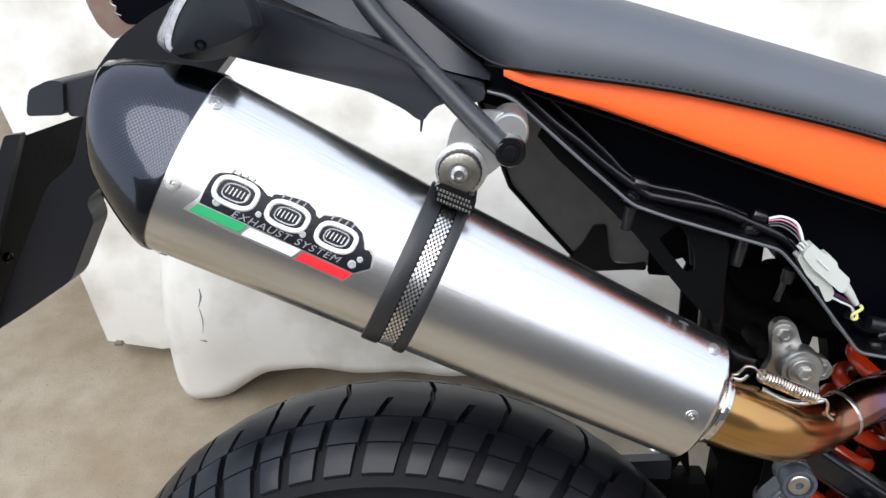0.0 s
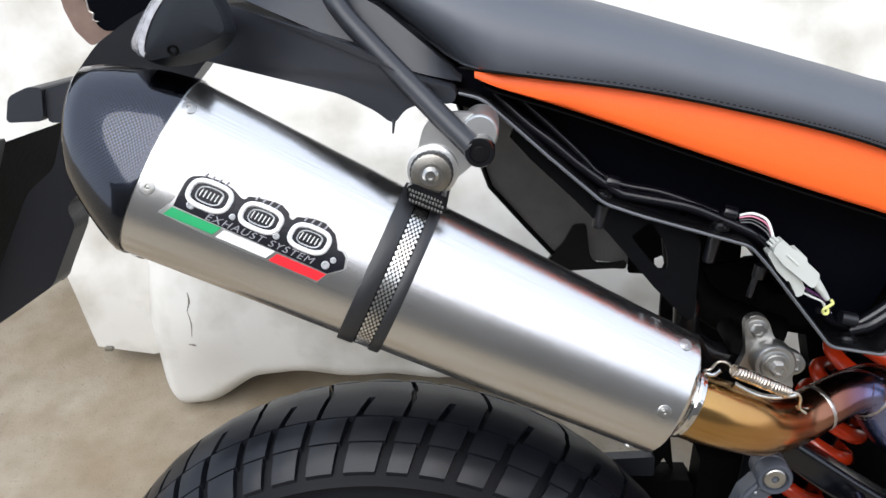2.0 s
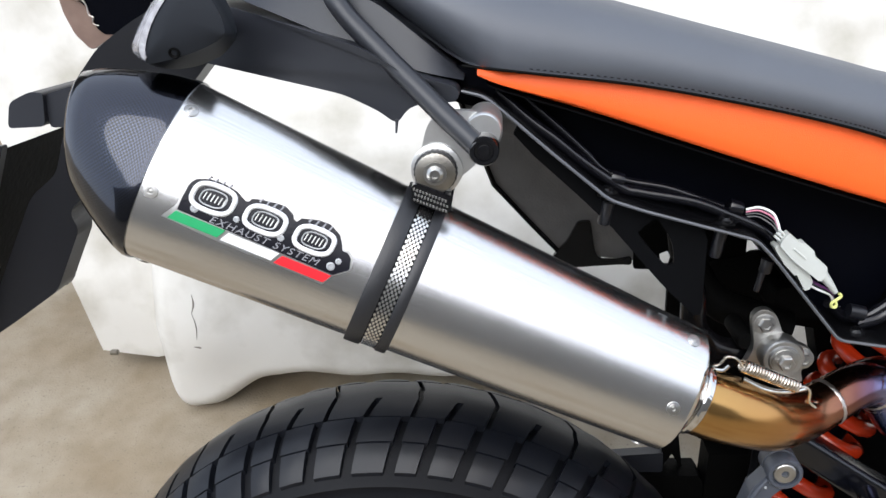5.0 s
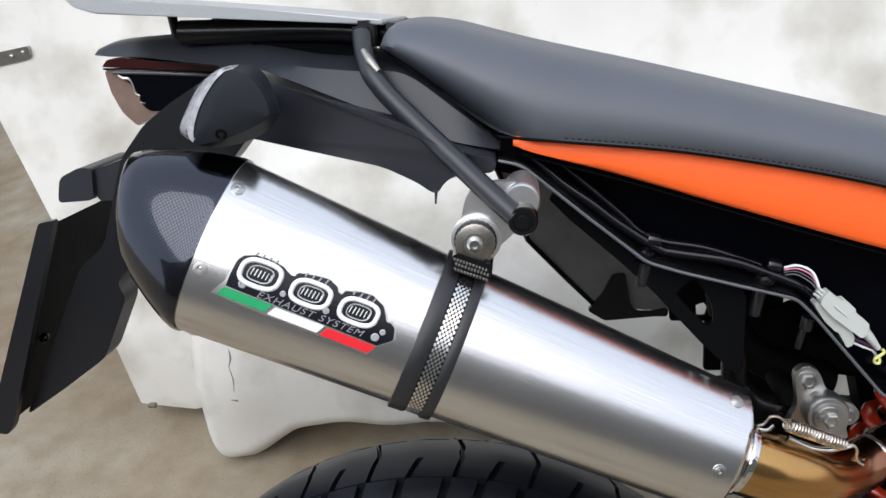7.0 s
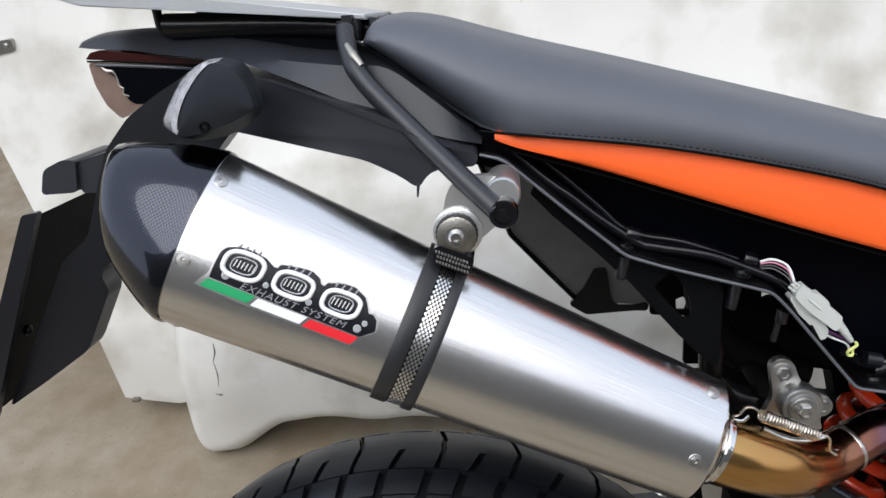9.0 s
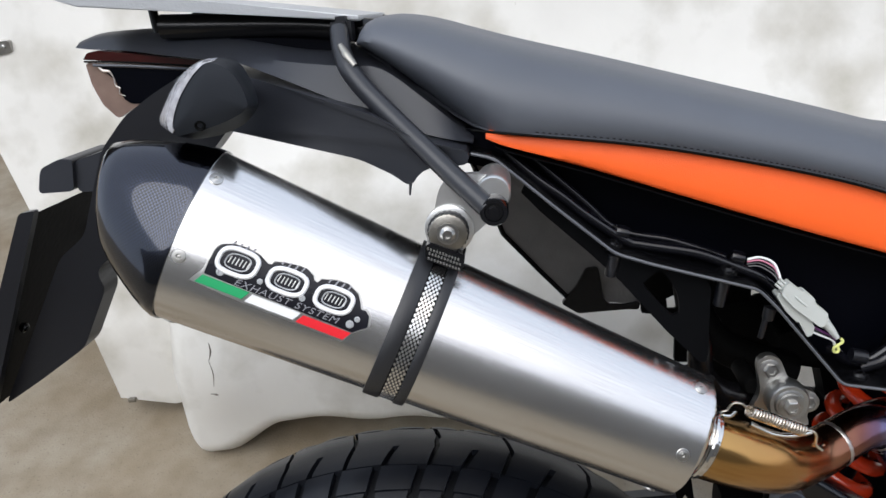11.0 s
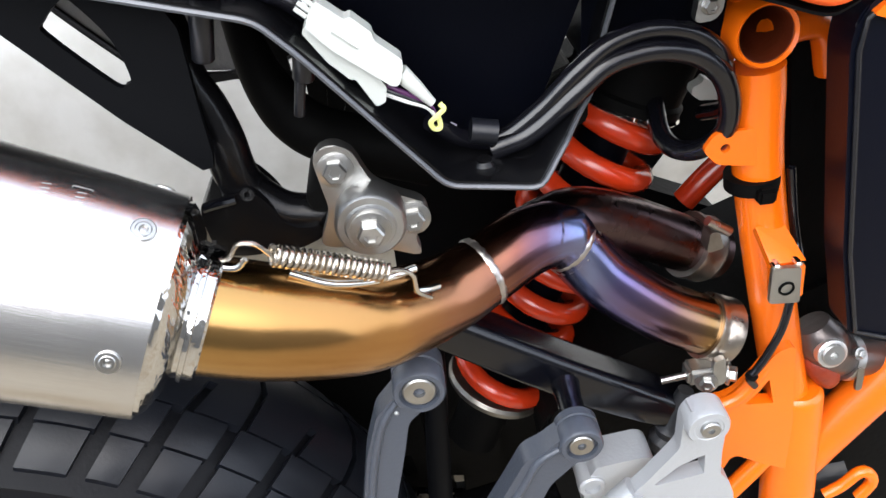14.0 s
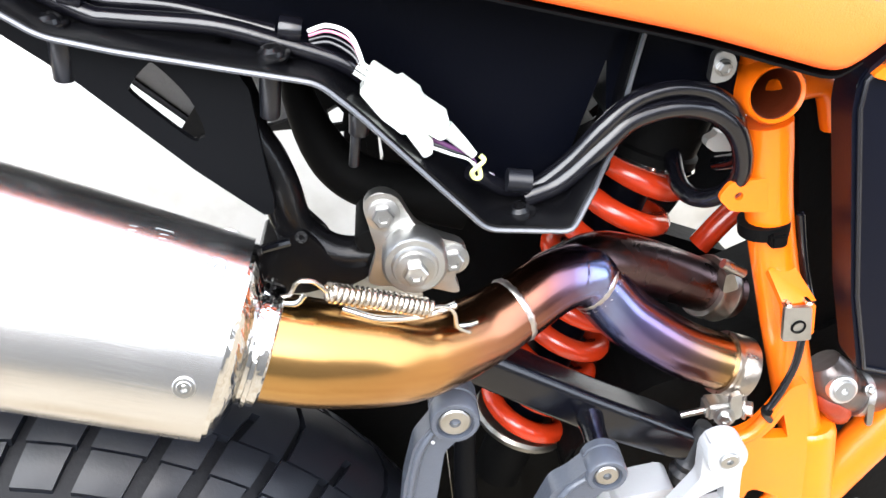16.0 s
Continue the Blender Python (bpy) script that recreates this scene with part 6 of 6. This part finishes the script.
    part("hose_clip", lathe((0.5525, 0.604, 0.5865), (0.9, 0.1, -0.35), [(0, 0.0142), (0, 0.0156), (0.006, 0.0156), (0.006, 0.0142)], 24), M_ALU, eng)
    hex_bolt("clip_screw", (0.555, 0.590, 0.600), (0.3, -1, 0.5), 0.0028, eng, M_ALU)
    part("clip_strip", slab(rounded([(0.5550, 0.590), (0.5600, 0.588), (0.5610, 0.570), (0.5570, 0.570)], 0.002), 0.588, 0.5905, 0.0006), M_WEATHERED, eng)

    # rider's footrest hanger
    hg = part("footrest_hanger", pierced(rounded([(0.4305, 0.5992), (0.4297, 0.6107), (0.4342, 0.6183), (0.4431, 0.6190), (0.4515, 0.6137), (0.4552, 0.6017), (0.4546, 0.5808), (0.4556, 0.5601), (0.4603, 0.5572), (0.4678, 0.5356), (0.3994, 0.5486), (0.4108, 0.5618), (0.4294, 0.5877)], 0.003), [(0.4144, 0.5576), (0.4304, 0.5731), (0.4448, 0.5802), (0.4455, 0.5639)], 0.546, 0.556, n=64), M_SILVER, bike, "silver cast footrest hanger", smooth=30)
    part("hanger_leg", tube([(0.405, 0.549, 0.5545), (0.39, 0.549, 0.538), (0.372, 0.548, 0.517)], 0.0085, seg=12, flat=0.8), M_SILVER, hg)
    part("hanger_boss", lathe((0.4425, 0.556, 0.6075), (0, -1, 0), [(0, 0.0125), (0.014, 0.0125), (0.016, 0.0115), (0.016, 0.0085), (0.0155, 0.008), (0.0155, 0)], 28), M_SILVER, hg)
    flush_bolt("hanger_bolt", (0.4430, 0.5400, 0.6075), (0, -1, 0), 0.0056, hg, M_ALU)
    mc = part("brake_cylinder", slab(rounded([(0.3792, 0.5397), (0.3839, 0.5474), (0.3874, 0.5541), (0.4032, 0.5564), (0.4208, 0.5584), (0.4258, 0.5488), (0.420, 0.515), (0.4006, 0.505), (0.3802, 0.510)], 0.005), 0.568, 0.592, 0.004), M_SILVER, bike, "cast aluminium rear brake cylinder")
    part("cylinder_eye", lathe((0.3845, 0.592, 0.5385), (0, -1, 0), [(0, 0.0085), (0.0255, 0.0085), (0.0265, 0.0075), (0.0265, 0.005), (0.016, 0.0048), (0.016, 0)], 24), M_SILVER, mc)
    part("cylinder_boot", lathe((0.436, 0.59, 0.54), (0.02, 0, 0.08), [(0, 0.009), (0.008, 0.011), (0.012, 0.008), (0.018, 0.010), (0.022, 0.0075), (0.034, 0.007), (0.05, 0.005)], 20), M_RUBBER2, mc)


subframe()
engine_side()
orange_frame()
running_gear()


def wiring():
    part("main_harness", tube([(0.0585, 0.572, 0.9670), (0.0805, 0.571, 0.946), (0.1, 0.57, 0.931), (0.12, 0.57, 0.914), (0.1495, 0.57, 0.8930), (0.1633, 0.57, 0.8885), (0.2031, 0.57, 0.8805), (0.2307, 0.57, 0.8695), (0.2545, 0.57, 0.8585), (0.2665, 0.57, 0.8485)], 0.0043), M_HOSE, bike, "black sheathed wiring harness")
    part("harness_branch", tube([(0.0788, 0.58, 0.9610), (0.098, 0.578, 0.9430), (0.1229, 0.578, 0.9190), (0.1370, 0.578, 0.9045), (0.1550, 0.578, 0.8955), (0.1876, 0.578, 0.8885), (0.2276, 0.577, 0.8735)], 0.0034), M_HOSE, bike, "thin black cable")
    part("breather_hose", tube([(0.309, 0.563, 0.80), (0.323, 0.572, 0.786), (0.341, 0.575, 0.782), (0.36, 0.577, 0.793), (0.3763, 0.578, 0.808), (0.3899, 0.582, 0.8167), (0.4033, 0.585, 0.8205), (0.4192, 0.587, 0.8205), (0.436, 0.59, 0.8143), (0.4482, 0.592, 0.8032), (0.4563, 0.60, 0.7865), (0.462, 0.61, 0.767), (0.462, 0.64, 0.75)], 0.0044), M_HOSE, bike, "black looped hose")
    part("breather_hose", tube([(0.335, 0.572, 0.778), (0.355, 0.575, 0.783), (0.3762, 0.578, 0.7985), (0.39, 0.582, 0.8074), (0.4036, 0.585, 0.8105), (0.4197, 0.587, 0.8104), (0.4368, 0.59, 0.8045), (0.4497, 0.592, 0.7933), (0.4575, 0.596, 0.776), (0.4598, 0.602, 0.7591), (0.4557, 0.61, 0.7461), (0.4476, 0.62, 0.7381), (0.4405, 0.63, 0.7382), (0.4387, 0.645, 0.744), (0.4451, 0.68, 0.76)], 0.0056), M_HOSE, bike, "black looped hose")
    o = [(0.2701, 0.8604), (0.2798, 0.852), (0.2818, 0.8532), (0.2896, 0.8458), (0.2898, 0.8427), (0.3001, 0.8335), (0.3001, 0.8294), (0.2978, 0.8227), (0.2950, 0.8224), (0.284, 0.8315), (0.2736, 0.8399), (0.2643, 0.8505), (0.2663, 0.8559)]
    cn = part("wire_connector", slab(rounded(o, 0.0012), 0.5515, 0.561, 0.0012), M_WHITEPLASTIC, bike, "white plastic wire connector")
    o = [(0.264, 0.8505), (0.262, 0.8475), (0.2701, 0.8344), (0.2740, 0.8305), (0.2782, 0.8259), (0.2801, 0.8262), (0.2871, 0.813), (0.2912, 0.8145), (0.2924, 0.8208), (0.2866, 0.8320), (0.2763, 0.8414)]
    part("connector_half", slab(rounded(o, 0.0012), 0.5555, 0.5675, 0.0010), M_WHITEPLASTIC, cn)
    for k in range(3):
        x, z = 0.2652 + 0.0016 * k, 0.8535 + 0.0021 * k
        part("connector_socket", tube([(x, 0.556, z), (x - 0.0042, 0.557, z + 0.0036)], 0.0011, n=2, seg=8), M_WHITEPLASTIC, cn)
    part("latch_rib", tube([(0.2745, 0.5513, 0.8485), (0.2835, 0.5513, 0.8405)], 0.0009, n=2, seg=6), M_WHITEPLASTIC, cn)
    for k, m_ in enumerate((M_WHITE, M_PINK, M_HOSE, M_HOSE)):
        z = 0.0019 * k
        part("connector_wire", tube([(0.243, 0.570, 0.8735 - z), (0.252, 0.568, 0.8755 - z * 1.3), (0.261, 0.564, 0.8720 - z * 1.6), (0.2645, 0.560, 0.8640 - z * 1.1), (0.2655, 0.557, 0.8565 - z * 0.4)], (0.0010, 0.0007, 0.0008, 0.0011)[k], seg=8), m_, cn)
    for k, m_ in enumerate((M_WHITE, M_HOSE, M_PURPLE)):
        part("connector_wire", tube([(0.2895, 0.562, 0.8165 + 0.0022 * k), (0.300, 0.561, 0.8115 + 0.0018 * k), (0.3085, 0.561, 0.8075 + 0.001 * k), (0.313, 0.564, 0.800), (0.32, 0.57, 0.793)], 0.0011, seg=8), m_, cn)
    part("sleeve", tube([(0.2985, 0.5560, 0.8265), (0.3045, 0.5565, 0.8190), (0.3105, 0.5570, 0.8110)], [0.0040, 0.0032, 0.0020], seg=12), M_WHITEPLASTIC, cn)
    tape = [(0.3136, 0.558, 0.8100), (0.3151, 0.5575, 0.8075), (0.3118, 0.5575, 0.8045), (0.3091, 0.558, 0.8019), (0.3100, 0.559, 0.7984), (0.3127, 0.559, 0.7982), (0.3130, 0.5595, 0.8010), (0.3120, 0.560, 0.8040)]
    part("yellow_tie", tube(tape, 0.0012, seg=6), M_YELLOW, cn, "pale yellow cable tie")
    # clips, screws and spacers of the tray
    for x, z, r in ((0.138, 0.8905, 0.0062), (0.2265, 0.8665, 0.0062), (0.331, 0.7745, 0.0062)):
        dome_bolt("tray_screw", (x, 0.562, z), (-0.02, -0.1, 1), r, TRAY, M_FRAMEBLACK)
        if x > 0.3:
            part("cable_clip", lathe((x - 0.0045, 0.568, z + 0.0165), (1, 0, -0.22), [(0, 0.0050), (0, 0.0058), (0.012, 0.0058), (0.012, 0.0050)], 20), M_SATIN, TRAY, "dark metal hose clip")
        else:
            part("cable_clip", lathe((x + 0.004, 0.572, z + 0.0095), (1, 0, -0.28), [(0, 0.005), (0, 0.0060), (0.001, 0.0064), (0.009, 0.0064), (0.010, 0.0060), (0.010, 0.005)], 20), M_HOSE, TRAY)
    for x, z, l in ((0.140, 0.884, 0.018), (0.2245, 0.8605, 0.022), (0.2605, 0.836, 0.0105)):
        part("spacer", lathe((x, 0.562, z), (-0.2, 0, -1), [(0, 0.0050), (l - 0.001, 0.0046), (l, 0.0038), (l, 0)], 24), M_SATIN, TRAY)
    part("spacer_screw", lathe((0.2572, 0.562, 0.8262), (-0.22, 0, -1), [(0, 0.0024), (0.0155, 0.0023), (0.0162, 0.0018), (0.0162, 0)], 16), M_SATIN, TRAY)
    tag = part("hose_tag", slab(rounded([(0.4615, 0.7581), (0.4671, 0.7608), (0.4676, 0.7631), (0.472, 0.7609), (0.4787, 0.749), (0.4664, 0.7499), (0.4612, 0.754)], 0.0012), 0.656, 0.664, 0.001), M_WHITEPLASTIC, bike, "small off-white plug")
    sb = part("shell_clip", slab(rounded([(0.433, 0.820), (0.435, 0.836), (0.443, 0.836), (0.447, 0.829), (0.444, 0.821)], 0.003), 0.588, 0.594, 0.001), M_ALU, bike, "silver shell clip")
    hex_bolt("shell_bolt", (0.4395, 0.588, 0.828), (0, -1, 0), 0.0036, sb, flange=1.2)
    # stamped marks on the can: too worn to read
    for q, w in ((0.3612, 0.0620), (0.3612, 0.0660), (0.3735, 0.0610), (0.3735, 0.0655)):
        for k in range(2):
            part("stamped_bar", tube([wrap(q + 0.0002, w + 0.0022 * k, 0.0001), wrap(q + 0.0034, w + 0.0022 * k + 0.0004, 0.0001)], 0.00012, seg=5, smooth=False), M_ALU, CAN)
    for a, b in (((0.3715, 0.0590), (0.3715, 0.0705)), ((0.3785, 0.0590), (0.3785, 0.0705)), ((0.3715, 0.0705), (0.3785, 0.0705)), ((0.3715, 0.0590), (0.3785, 0.0590))):
        part("stamped_bar", tube([wrap(*a, 0.0001), wrap(*b, 0.0001)], 0.00012, seg=5, smooth=False), M_ALU, CAN)


wiring()
